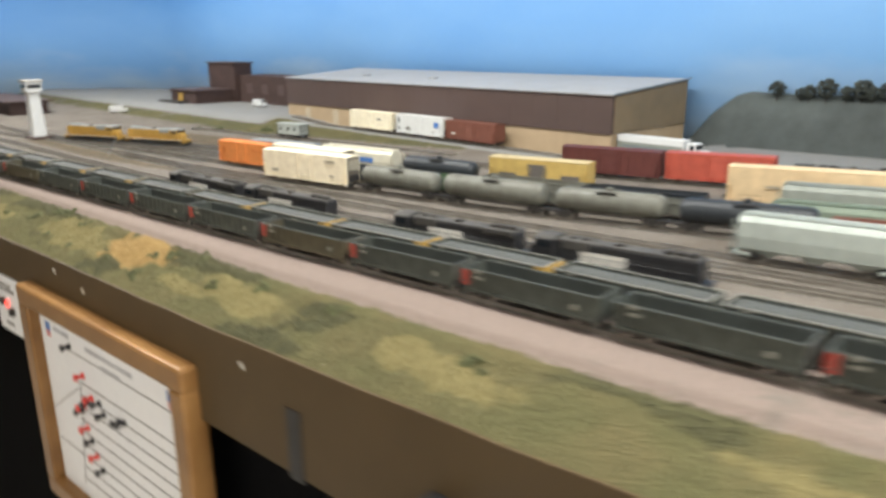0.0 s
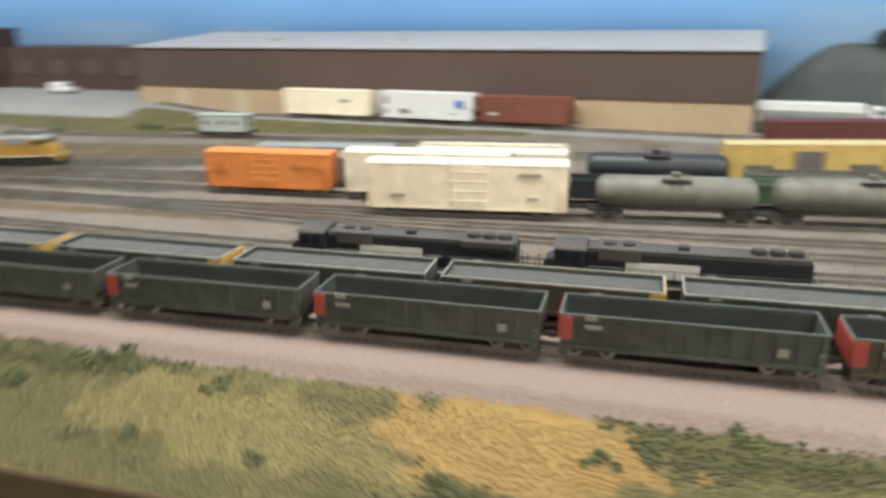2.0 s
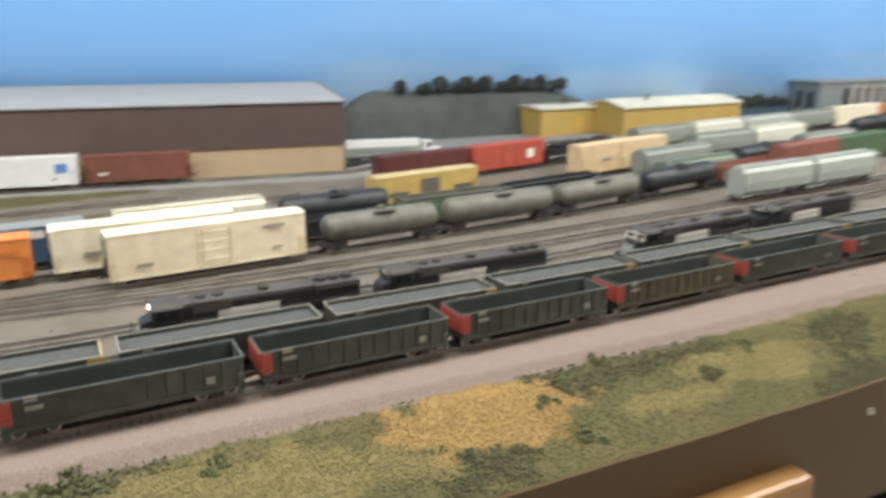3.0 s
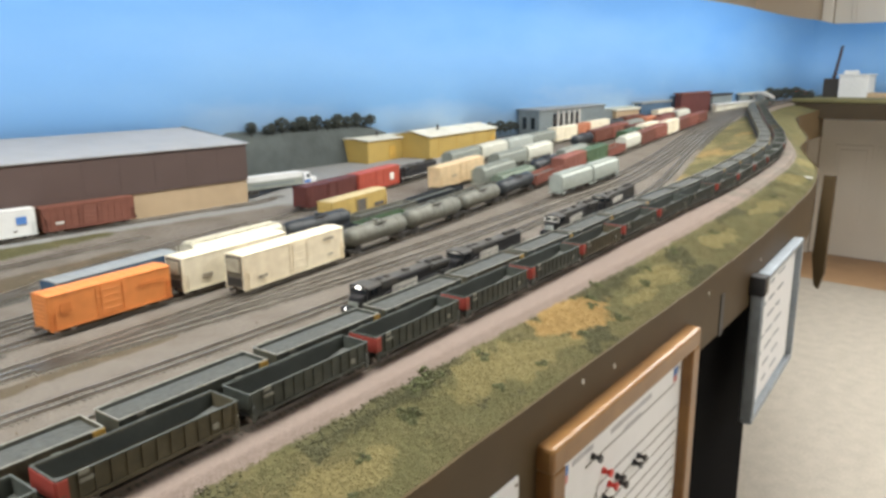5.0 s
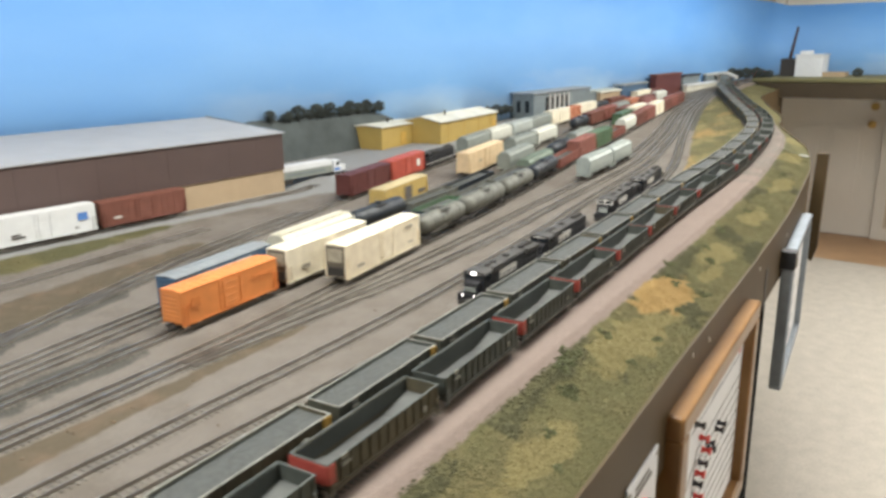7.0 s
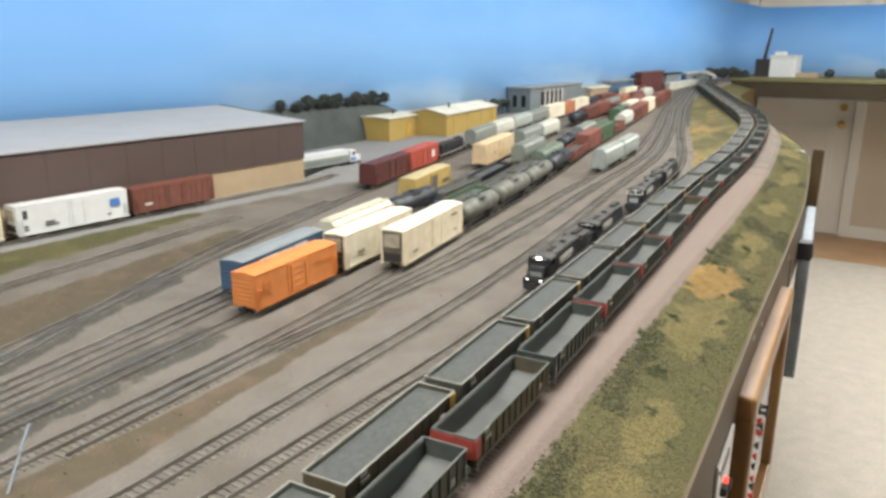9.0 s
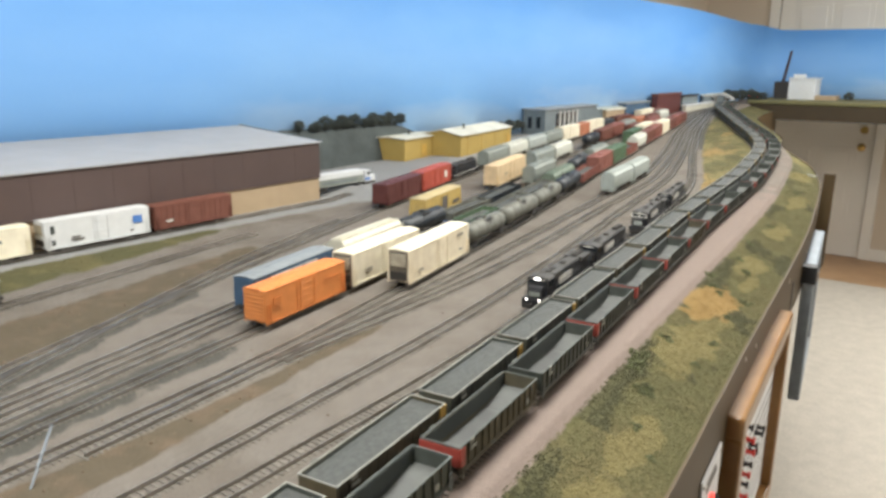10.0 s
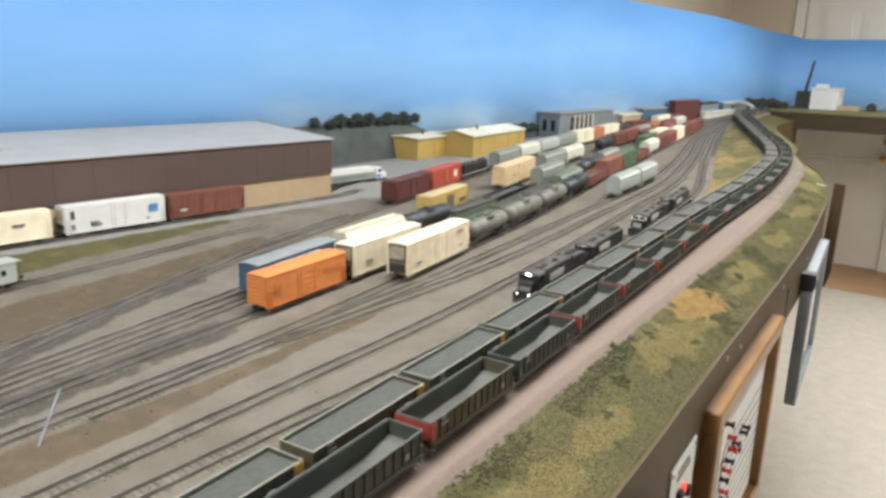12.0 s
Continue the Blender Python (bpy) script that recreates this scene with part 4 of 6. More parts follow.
def locomotive(label, paint, roof, L=0.212, W=0.033, trim=None, emblem=None, lit=False, wing=True):
    """Six-axle diesel: cab at -x."""
    ob = thing("diesel_locomotive", label, "locomotive", "locomotives")
    h, zf = L / 2, 0.0145
    part("walkway", B((-h, h, -W / 2, W / 2, zf, zf + 0.0022), (-h, -h + 0.002, -W / 2, W / 2, zf - 0.008, zf), (h - 0.002, h, -W / 2, W / 2, zf - 0.008, zf), bevel=0.0003), trim or paint, ob)
    part("fuel_tank", B((-0.032, 0.032, -0.0135, 0.0135, 0.004, zf - 0.0005), bevel=0.002), DARK, ob)
    for s in (-1, 1):
        t = part("truck", B((-0.026, 0.026, -0.0145, -0.012, 0.005, 0.0105), (-0.026, 0.026, 0.012, 0.0145, 0.005, 0.0105), (-0.004, 0.004, -0.012, 0.012, 0.007, 0.012), (-0.024, -0.016, -0.0155, 0.0155, 0.0045, 0.0085), (-0.004, 0.0041, -0.0155, 0.0155, 0.0045, 0.0085), (0.016, 0.024, -0.0155, 0.0155, 0.0045, 0.0085)), DARK, ob)
        t.matrix_basis = pose(s * (h - 0.043), 0, 0)
        for x in (-0.02, 0, 0.02):
            share("wheelset", WHEELS, t, pose(x, 0, 0.0001))
        share("coupler", COUPLER, ob, pose(s * (h - 0.001), 0, 0, 0, 0, 0 if s > 0 else 180))
        part("plow", B((s * h, s * (h + 0.0025), -W * 0.45, W * 0.45, 0.0025, 0.0075)), DARK, ob)
    z1 = zf + 0.0022
    # hood, cab, nose
    part("hood", B((-h + 0.040, h - 0.007, -0.0105, 0.0105, z1, z1 + 0.0235), bevel=0.0012), paint, ob)
    part("hood_roof", B((-h + 0.041, h - 0.008, -0.0100, 0.0100, z1 + 0.0236, z1 + 0.0256), bevel=0.0008), roof, ob)
    bm = B((-h + 0.0165, -h + 0.0400, -0.0160, 0.0160, z1, z1 + 0.0250), bevel=0.001)
    part("cab", bm, paint, ob)
    bm = bmesh.new()
    prism(bm, [(-0.0165, z1 + 0.0252), (-0.0150, z1 + 0.0270), (-0.006, z1 + 0.0285), (0.006, z1 + 0.0285), (0.0150, z1 + 0.0270), (0.0165, z1 + 0.0252)], -h + 0.0155, -h + 0.0410)
    part("cab_roof", bm, roof, ob)
    bm = bmesh.new()
    v = [bm.verts.new(p) for p in ((-h + 0.006, -0.0105, z1), (-h + 0.0166, -0.0125, z1), (-h + 0.0166, 0.0125, z1), (-h + 0.006, 0.0105, z1), (-h + 0.0075, -0.0095, z1 + 0.0135), (-h + 0.0166, -0.0125, z1 + 0.0165), (-h + 0.0166, 0.0125, z1 + 0.0165), (-h + 0.0075, 0.0095, z1 + 0.0135))]
    for q in ((0, 1, 2, 3), (4, 5, 6, 7), (0, 1, 5, 4), (1, 2, 6, 5), (2, 3, 7, 6), (3, 0, 4, 7)):
        bm.faces.new([v[i] for i in q])
    bmesh.ops.recalc_face_normals(bm, faces=bm.faces)
    bmesh.ops.bevel(bm, geom=list(bm.edges), offset=0.0009, segments=2, affect="EDGES")
    part("nose", bm, paint, ob)
    for y0, y1 in ((-0.0135, -0.0015), (0.0015, 0.0135)):
        part("windshield", B((-h + 0.0160, -h + 0.0166, y0, y1, z1 + 0.0178, z1 + 0.0236)), GLASS, ob)
    for s in (-1, 1):
        for x in (0.020, 0.029):
            part("side_window", B((-h + x, -h + x + 0.007, s * 0.0158, s * 0.0163, z1 + 0.0155, z1 + 0.0228)), GLASS, ob)
        part("number_board", B((-h + 0.0156, -h + 0.0166, s * 0.004, s * 0.0105, z1 + 0.0242, z1 + 0.0262)), LABEL_W, ob)
    # Headlight block is oversized to take in the lit lamp's glare.
    part("headlight", B((-h + 0.0152, -h + 0.0160, -0.0038, 0.0038, z1 + 0.0240, z1 + 0.0266)), HEADLIGHT if lit else LABEL_W, ob)
    if lit:
        for s in (-1, 1):
            part("ditch_light", cyl(bmesh.new(), (-h - 0.0006, s * 0.0095, zf + 0.001), (-h + 0.001, s * 0.0095, zf + 0.001), 0.0011, 10), HEADLIGHT, ob)
    # radiator, fans, stack, dynamic brake bulge
    if wing:
        bm = bmesh.new()
        prism(bm, [(-0.0100, z1 + 0.0165), (-0.0155, z1 + 0.0215), (-0.0155, z1 + 0.0262), (0.0155, z1 + 0.0262), (0.0155, z1 + 0.0215), (0.0100, z1 + 0.0165)], h - 0.052, h - 0.010)
        part("radiator", bm, roof, ob, "flared radiator wings")
    for x in (h - 0.044, h - 0.031, h - 0.018):
        bm = cyl(bmesh.new(), (x, 0, z1 + 0.0255), (x, 0, z1 + 0.0288), 0.0058, 20)
        cyl(bm, (x, 0, z1 + 0.0285), (x, 0, z1 + 0.0294), 0.0050, 20)
        part("fan", bm, DARK if paint is BLACK else roof, ob)
    part("brake_box", B((-h + 0.050, -h + 0.082, -0.0125, 0.0125, z1 + 0.0160, z1 + 0.0268), bevel=0.001), roof, ob)
    for x in (-h + 0.058, -h + 0.073):
        part("fan", cyl(bmesh.new(), (x, 0, z1 + 0.0265), (x, 0, z1 + 0.0286), 0.005, 18), DARK if paint is BLACK else roof, ob)
    part("exhaust", B((0.004, 0.012, -0.004, 0.004, z1 + 0.025, z1 + 0.0285)), DARK, ob)
    for s in (-1, 1):
        seams = [-h + 0.048 + (L - 0.062) * i / 8 for i in range(9)]
        part("hood_siding", ribbed(bmesh.new(), seams, 0.0052, s * 0.0106, s * 0.0110, s * 0.0103, z1 + 0.002, z1 + 0.0145, -h + 0.0415, h - 0.0075), paint, ob)
        bm = bmesh.new()
        for i in range(11):
            x = -h + 0.042 + (L - 0.048) * i / 10
            cyl(bm, (x, s * (W / 2 - 0.0005), zf + 0.002), (x, s * (W / 2 - 0.0005), zf + 0.0145), 0.00035, 5)
        cyl(bm, (-h + 0.042, s * (W / 2 - 0.0005), zf + 0.0145), (h - 0.006, s * (W / 2 - 0.0005), zf + 0.0145), 0.00035, 5)
        part("handrail", bm, trim or paint, ob)
        part("sill_stripe", B((-h + 0.001, h - 0.001, s * W / 2, s * (W / 2 + 0.0003), zf + 0.0002, zf + 0.0014)), SIGNAL_RED if paint is LOCO_YELLOW else LABEL_W, ob)
        if emblem:
            for q, m in emblem:
                bm = bmesh.new()
                box(bm, q[0], q[1], s * 0.0109, s * 0.0114, z1 + q[2], z1 + q[3])
                part("emblem", bm, m, ob, "plain painted emblem")
    for e in (-1, 1):
        bm = bmesh.new()
        for y in (-0.012, 0.012):
            cyl(bm, (e * (h - 0.001), y, zf), (e * (h - 0.001), y, zf + 0.0135), 0.0004, 5)
        cyl(bm, (e * (h - 0.001), -0.012, zf + 0.0135), (e * (h - 0.001), 0.012, zf + 0.0135), 0.0004, 5)
        part("end_rail", bm, trim or paint, ob)
    return ob
GREY_OLD = mat("aged_grey_paint", (0.24, 0.26, 0.23), 0.55)

# ---------- trains on the mains ----------
PITCH, HEAD = 0.173, -0.066


def put_true(ob, f, x):
    """Stands a coal car at the distance x itself."""
    a, b = frame_at(f, x - 0.055)[0], frame_at(f, x + 0.055)[0]
    d = (b - a).normalized()
    n = Vector((0, 0, 1)).cross(d).normalized()
    w = d.cross(n)
    c = (a + b) / 2 + Vector((0, 0, 0.0042))
    ob.matrix_basis = Matrix(((d.x, n.x, w.x, c.x), (d.y, n.y, w.y, c.y), (d.z, n.z, w.z, c.z), (0, 0, 0, 1)))


def along(f, x, gap):
    """The distance x one car further on, measured along the rails."""
    s = (f(x + 0.1) - f(x)) / 0.1
    return x + gap / math.sqrt(1 + s * s)


dark = coal_car("dark weathered coal gondola with a red end", GON_DARK, end=SIGNAL_RED)
olive = coal_car("olive brown weathered coal gondola with a red end", GON_BROWN, end=SIGNAL_RED)
plain = coal_car("dark weathered empty coal gondola", GON_DARK)
kinds = {1: olive, 2: plain, 6: olive, 9: plain, 14: plain, 18: olive}
seen, x, k = set(), HEAD - PITCH, 0
while x < 4.4:
    src = kinds.get(k, dark)
    c = copy_thing(src, Matrix()) if src.name in seen else src
    seen.add(src.name)
    put_true(c, MAIN, x)
    x, k = along(MAIN, x, PITCH), k + 1
load = coal_car("olive coal gondola heaped with grey coal and an ochre end", GON_BROWN, loaded=True)
load2 = coal_car("dark coal gondola heaped with grey coal and an ochre end", GON_DARK, loaded=True)
for c in (load, load2):
    part("end_panel", B((0.0801, 0.0813, -0.018, 0.018, 0.016, 0.0323), (0.070, 0.0802, -0.0196, -0.0181, 0.016, 0.0323), (0.070, 0.0802, 0.0181, 0.0196, 0.016, 0.0323)), OCHRE, c, "ochre end panel")
load3 = coal_car("dark coal gondola heaped with grey coal", GON_DARK, loaded=True)
kinds = {0: load, 4: load, 3: load3, 8: load3, 9: load3, 13: load}
seen, x, k = set(), 0.008 - 2 * PITCH, -1
while x < 4.4:
    src = kinds.get(k, load2)
    c = copy_thing(src, Matrix()) if src.name in seen else src
    seen.add(src.name)
    put_true(c, MAIN2, x)
    x, k = along(MAIN2, x, PITCH), k + 1
emb = [((-0.020, -0.004, 0.006, 0.019), LABEL_R), ((-0.016, -0.008, 0.010, 0.018), LABEL_B)]
big = locomotive("yellow six-axle diesel locomotive with a grey roof", LOCO_YELLOW, LOCO_GREY, trim=LOCO_GREY, emblem=emb)
put(big, MAIN, -0.446, flip=True)
put(copy_thing(big, Matrix()), MAIN, -0.670)
put(copy_thing(big, Matrix()), MAIN, -0.894)

# black diesels beside the mains
ns_emb = [((-0.035, 0.020, 0.004, 0.016), LABEL_W)]
ns = locomotive("black six-axle diesel locomotive with lit headlights", BLACK, DUSTY_ROOF, emblem=ns_emb, lit=True)
put(ns, NSLINE, 0.384)
ns2 = locomotive("black six-axle diesel locomotive without flared radiator", BLACK, DUSTY_ROOF, emblem=ns_emb, wing=False)
put(ns2, NSLINE, 0.612)
ns3 = locomotive("black six-axle diesel locomotive with a pale cab front", BLACK, DUSTY_ROOF, emblem=ns_emb)
put(ns3, NSLINE, 0.955)
fx, fz = -0.106, 0.0167
part("cab_front", B((fx + 0.0152, fx + 0.0159, -0.0155, 0.0155, fz + 0.0162, fz + 0.0178), (fx + 0.0152, fx + 0.0159, -0.0155, 0.0155, fz + 0.0234, fz + 0.0241), (fx + 0.0152, fx + 0.0159, -0.0155, -0.0132, fz + 0.0178, fz + 0.0234), (fx + 0.0152, fx + 0.0159, -0.0014, 0.0014, fz + 0.0178, fz + 0.0234), (fx + 0.0152, fx + 0.0159, 0.0132, 0.0155, fz + 0.0178, fz + 0.0234)), LABEL_W, ns3, "pale window surround")
part("nose_plate", B((fx + 0.0050, fx + 0.0062, -0.0085, 0.0085, fz + 0.002, fz + 0.0115), bevel=0.0004), HOP_GREY, ns3, "pale grey nose plate")
part("nose_plate", B((fx + 0.0050, fx + 0.0062, -0.0085, 0.0085, fz + 0.002, fz + 0.0085), bevel=0.0004), GREY_OLD, ns, "dull grey nose plate")
put(copy_thing(ns2, Matrix()), NSLINE, 1.185)
# yellow pair by the lot
DUSTY_YELLOW = mat("dusty_locomotive_yellow", (0.44, 0.265, 0.055), 0.55, second=(0.32, 0.19, 0.045))
up = locomotive("yellow diesel locomotive idling on the service track", DUSTY_YELLOW, LOCO_GREY, L=0.205, emblem=None, wing=False)
put(up, BACKLINE, -0.645, flip=True)
put(copy_thing(up, Matrix()), BACKLINE, -0.43, flip=True)
sw = locomotive("black switcher locomotive standing in the yard", BLACK, DARK, L=0.19, wing=False)
put(sw, YARD5, 1.215)

# ---------- yard cars ----------
M_ORANGE = [(-0.072, -0.058, 0.028, 0.040), (0.035, 0.075, 0.036, 0.039), (0.076, 0.082, 0.016, 0.024)]
put(box_car("bright orange single-door boxcar with faded lettering", ORANGE, ORANGE, L=0.172, W=0.037, H=0.042, door=(-0.024, 0.018), smooth_side=True, marks=M_ORANGE, mark_paint=mat("burnt_lettering", (0.58, 0.185, 0.045), 0.6, bump=0)), YARD2, 0.086)
BROWN_END = mat("dark_brown_end", (0.17, 0.145, 0.11), 0.65, second=(0.09, 0.078, 0.06))
M_C = [(0.060, 0.085, 0.046, 0.050), (-0.085, -0.068, 0.020, 0.024), (0.070, 0.082, 0.020, 0.023)]
put(box_car("long weathered cream insulated boxcar", CREAM_OLD, CREAM, L=0.226, W=0.0375, H=0.049, door=(-0.018, 0.026), marks=M_C, mark_paint=FADED, smooth_side=True, reefer=True, end_paint=BROWN_END), YARD1, 0.362)
put(box_car("cream insulated boxcar with dark brown end", CREAM, CREAM, L=0.205, W=0.0375, H=0.047, door=(-0.02, 0.02), marks=[(-0.07, -0.052, 0.022, 0.028)], mark_paint=FADED, smooth_side=True, reefer=True, end_paint=BROWN_END), YARD2, 0.292)
put(box_car("blue boxcar with a faded grey-blue roof", BLUE, BLUE_ROOF, L=0.19, H=0.040, marks=[(-0.06, 0.05, 0.036, 0.045)], mark_paint=LABEL_W), YARD3, 0.128)
put(hopper_car("cream covered hopper with blue lettering", mat("dusty_cream_paint", (0.62, 0.59, 0.47), 0.6, second=(0.50, 0.47, 0.37)), L=0.205, H=0.044, mark=[(0.0, 0.05, 0.028, 0.038)]), YARD3, 0.35)
reefer = box_car("white mechanical refrigerator car with a blue emblem", WHITE, WHITE, L=0.192, H=0.045, z0=0.010, smooth_side=True, reefer=True, door=(-0.012, 0.020), marks=[(0.062, 0.080, 0.030, 0.044)], mark_paint=LABEL_B)
for side in (-1, 1):
    letter(reefer, side, [(-0.052, -0.036, 0.023, 0.0255), (-0.052, -0.030, 0.018, 0.0208), (0.055, 0.062, 0.017, 0.0195)], 0.0392, LABEL)
    for z in (0.034, 0.020, 0.015):
        part("vent", B((-0.086, -0.079, side * 0.0184, side * 0.0192, z, z + (0.014 if z > 0.03 else 0.003))), GON_IN, reefer, "dark side grille")
put(reefer, SPUR, 0.090)
put(box_car("cream insulated boxcar beside the warehouse", CREAM, CREAM, L=0.20, H=0.044, z0=0.010, smooth_side=True, marks=[(0.035, 0.055, 0.034, 0.038)]), SPUR, -0.128)
put(box_car("oxide brown boxcar beside the warehouse", BOX_BROWN, BOX_BROWN, L=0.176, H=0.042, z0=0.010, marks=[(-0.065, -0.05, 0.02, 0.024)], mark_paint=LABEL_W), SPUR, 0.284)
tk = tank_car("weathered grey-green tank car with walkway", TANK_GREY, L=0.184)
put(tk, YARD1, 0.594)
put(tank_car("long rust-stained grey tank car", TANK_GREY, L=0.205, R=0.0185), YARD1, 0.796)
put(copy_thing(tk, Matrix()), YARD1, 1.003)
put(tank_car("dark tank car with a short frame", TANK_BLACK, L=0.19), YARD1, 1.205)
RUST = mat("rusty_red_paint", (0.25, 0.095, 0.07), 0.65)


def low_gondola(label, paint, top, L=0.19, W=0.036, H=0.020):
    ob = thing("low_gondola", label, "gondola car", "freight cars")
    h, z0 = L / 2, 0.0095
    bm = bmesh.new()
    for s in (-1, 1):
        box(bm, -h, h, s * (W / 2 - 0.001), s * W / 2, z0, z0 + H)
        box(bm, s * (h - 0.001), s * h, -W / 2 + 0.001, W / 2 - 0.001, z0, z0 + H)
    part("sides", bm, paint, ob)
    bm = bmesh.new()
    for s in (-1, 1):
        for i in range(15):
            x = -h + 0.002 + (L - 0.004) * i / 14
            box(bm, x - 0.0007, x + 0.0007, s * W / 2, s * (W / 2 + 0.0012), z0, z0 + H)
        box(bm, -h, h, s * (W / 2 - 0.0014), s * (W / 2 + 0.0012), z0 + H, z0 + H + 0.0012)
    part("side_ribs", bm, paint, ob)
    part("floor", B((-h + 0.001, h - 0.001, -W / 2 + 0.001, W / 2 - 0.001, z0 + H * 0.55, z0 + H * 0.62)), top, ob, "dusty load bed")
    part("underframe", B((-h + 0.004, h - 0.004, -0.008, 0.008, 0.006, z0)), DARK, ob)
    running_gear(ob, L)
    return ob


put(low_gondola("dark low gondola with a dusty bed", TANK_BLACK, GON_FLOOR, 0.2), YARD2, 0.51)
put(low_gondola("green low gondola with a dusty bed", GREEN, GON_FLOOR, 0.16), YARD2, 0.70)
gl = low_gondola("grey low gondola with scrap-grey bed", TANK_GREY, LOAD, 0.2, H=0.016)
put(gl, YARD2, 0.895)
put(copy_thing(gl, Matrix()), YARD2, 1.105)
put(tank_car("dark blue-black tank car with a pale end", TANK_BLACK, L=0.185, end=LABEL_B), YARD3, 0.56)
put(copy_thing(gl, Matrix()), YARD3, 0.775)
put(low_gondola("dark low gondola in the middle of the yard", TANK_BLACK, LOAD, 0.2, H=0.016), YARD3, 0.985)
put(hopper_car("dull green covered grain hopper car", mat("dull_green", (0.16, 0.20, 0.15), 0.55), L=0.2, H=0.03), YARD2, 1.315)
# The first mark is the dark door panel, built as a lettering bar.
put(box_car("bright yellow boxcar with a dark door", YELLOW_BOX, mat("pale_yellow_roof", (0.52, 0.42, 0.22), 0.5), L=0.198, H=0.040, door=(-0.018, 0.022), marks=[(-0.016, 0.020, 0.014, 0.042), (-0.075, -0.04, 0.018, 0.024), (0.05, 0.085, 0.018, 0.026)], mark_paint=LABEL, smooth_side=True), YARD4, 0.742)
TAN_BOX = mat("tan_paint", (0.66, 0.50, 0.30), 0.55)
put(box_car("tan high-cube boxcar with weathered end", TAN_BOX, TAN_BOX, L=0.235, H=0.050, marks=[(-0.06, -0.04, 0.03, 0.034)], mark_paint=FADED, smooth_side=True), YARD4, 1.215)
put(box_car("dark maroon steel boxcar in the yard", MAROON, MAROON, L=0.195, H=0.044), YARD5, 0.797)
put(box_car("bright red boxcar with a pale round emblem", RED, RED, L=0.185, H=0.044, marks=[(0.045, 0.063, 0.022, 0.040)], mark_paint=LABEL_W), YARD5, 1.003)
hg = hopper_car("pale grey covered grain hopper car", HOP_GREY, L=0.19)
hgreen = hopper_car("pale green-grey covered hopper with ribbed sides", HOP_GREEN, L=0.178, H=0.046)
hold = hopper_car("dull aged grey covered hopper car", GREY_OLD, L=0.19)
hc = hopper_car("off-white covered grain hopper car", mat("off_white_paint", (0.58, 0.58, 0.50), 0.5), L=0.185)
put(hgreen, YARD0, 1.335)
put(copy_thing(hgreen, Matrix()), YARD0, 1.525)
put(hold, YARD5, 1.485)
put(hc, YARD5, 1.69)
put(hg, YARD5, 1.895)
put(copy_thing(hold, Matrix()), YARD5, 2.095)
put(copy_thing(hold, Matrix()), YARD4, 1.535)
put(copy_thing(hc, Matrix()), YARD4, 1.74)
DULL_ORANGE = mat("dull_orange_paint", (0.50, 0.20, 0.11), 0.6)
cb = box_car("cream boxcar in the far yard", CREAM, CREAM, L=0.19, H=0.046, smooth_side=True)
rb = box_car("rusty red boxcar in the far yard", RUST, RUST, L=0.18, H=0.042)
bb = box_car("brown boxcar in the far yard", BOX_BROWN, BOX_BROWN, L=0.18, H=0.040)
gb = box_car("green boxcar in the far yard", GREEN, GREEN, L=0.18, H=0.042)
ob_ = box_car("orange-red boxcar in the far yard", DULL_ORANGE, DULL_ORANGE, L=0.12, H=0.044)
rg = low_gondola("rusty red gondola in the far yard", RUST, LOAD, 0.19, H=0.024)
put(cb, YARD5, 2.30)
put(ob_, YARD5, 2.465)
put(copy_thing(cb, Matrix()), YARD5, 2.63)
put(rg, YARD1, 1.41)
put(rb, YARD1, 1.605)
put(gb, YARD1, 1.795)
dt = tank_car("small dark tank car in the far yard", TANK_BLACK, L=0.17)
put(copy_thing(rg, Matrix()), YARD1, 1.98)
put(copy_thing(hc, Matrix()), YARD1, 2.18)
put(dt, YARD4, 2.16)
put(bb, YARD4, 2.35)
for f, x, src in ((YARD4, 2.55, rb), (YARD4, 2.75, hold), (YARD4, 2.94, ob_), (YARD5, 2.83, dt), (YARD5, 3.03, bb), (YARD5, 3.23, rg), (YARD1, 2.375, bb), (YARD1, 2.57, rb), (YARD1, 2.77, cb), (YARD1, 2.97, bb), (YARD1, 3.17, rb), (YARD1, 3.37, bb), (YARD2, 1.53, dt), (YARD2, 1.75, hold), (YARD2, 2.35, gb), (YARD2, 2.6, cb), (YARD2, 2.82, rb), (YARD5, 3.43, cb), (YARD5, 3.63, bb), (YARD4, 3.2, bb), (YARD4, 3.45, hc), (YARD3, 1.30, hold), (YARD3, 2.6, bb), (YARD3, 3.0, rb)):
    put(copy_thing(src, Matrix()), f, x)


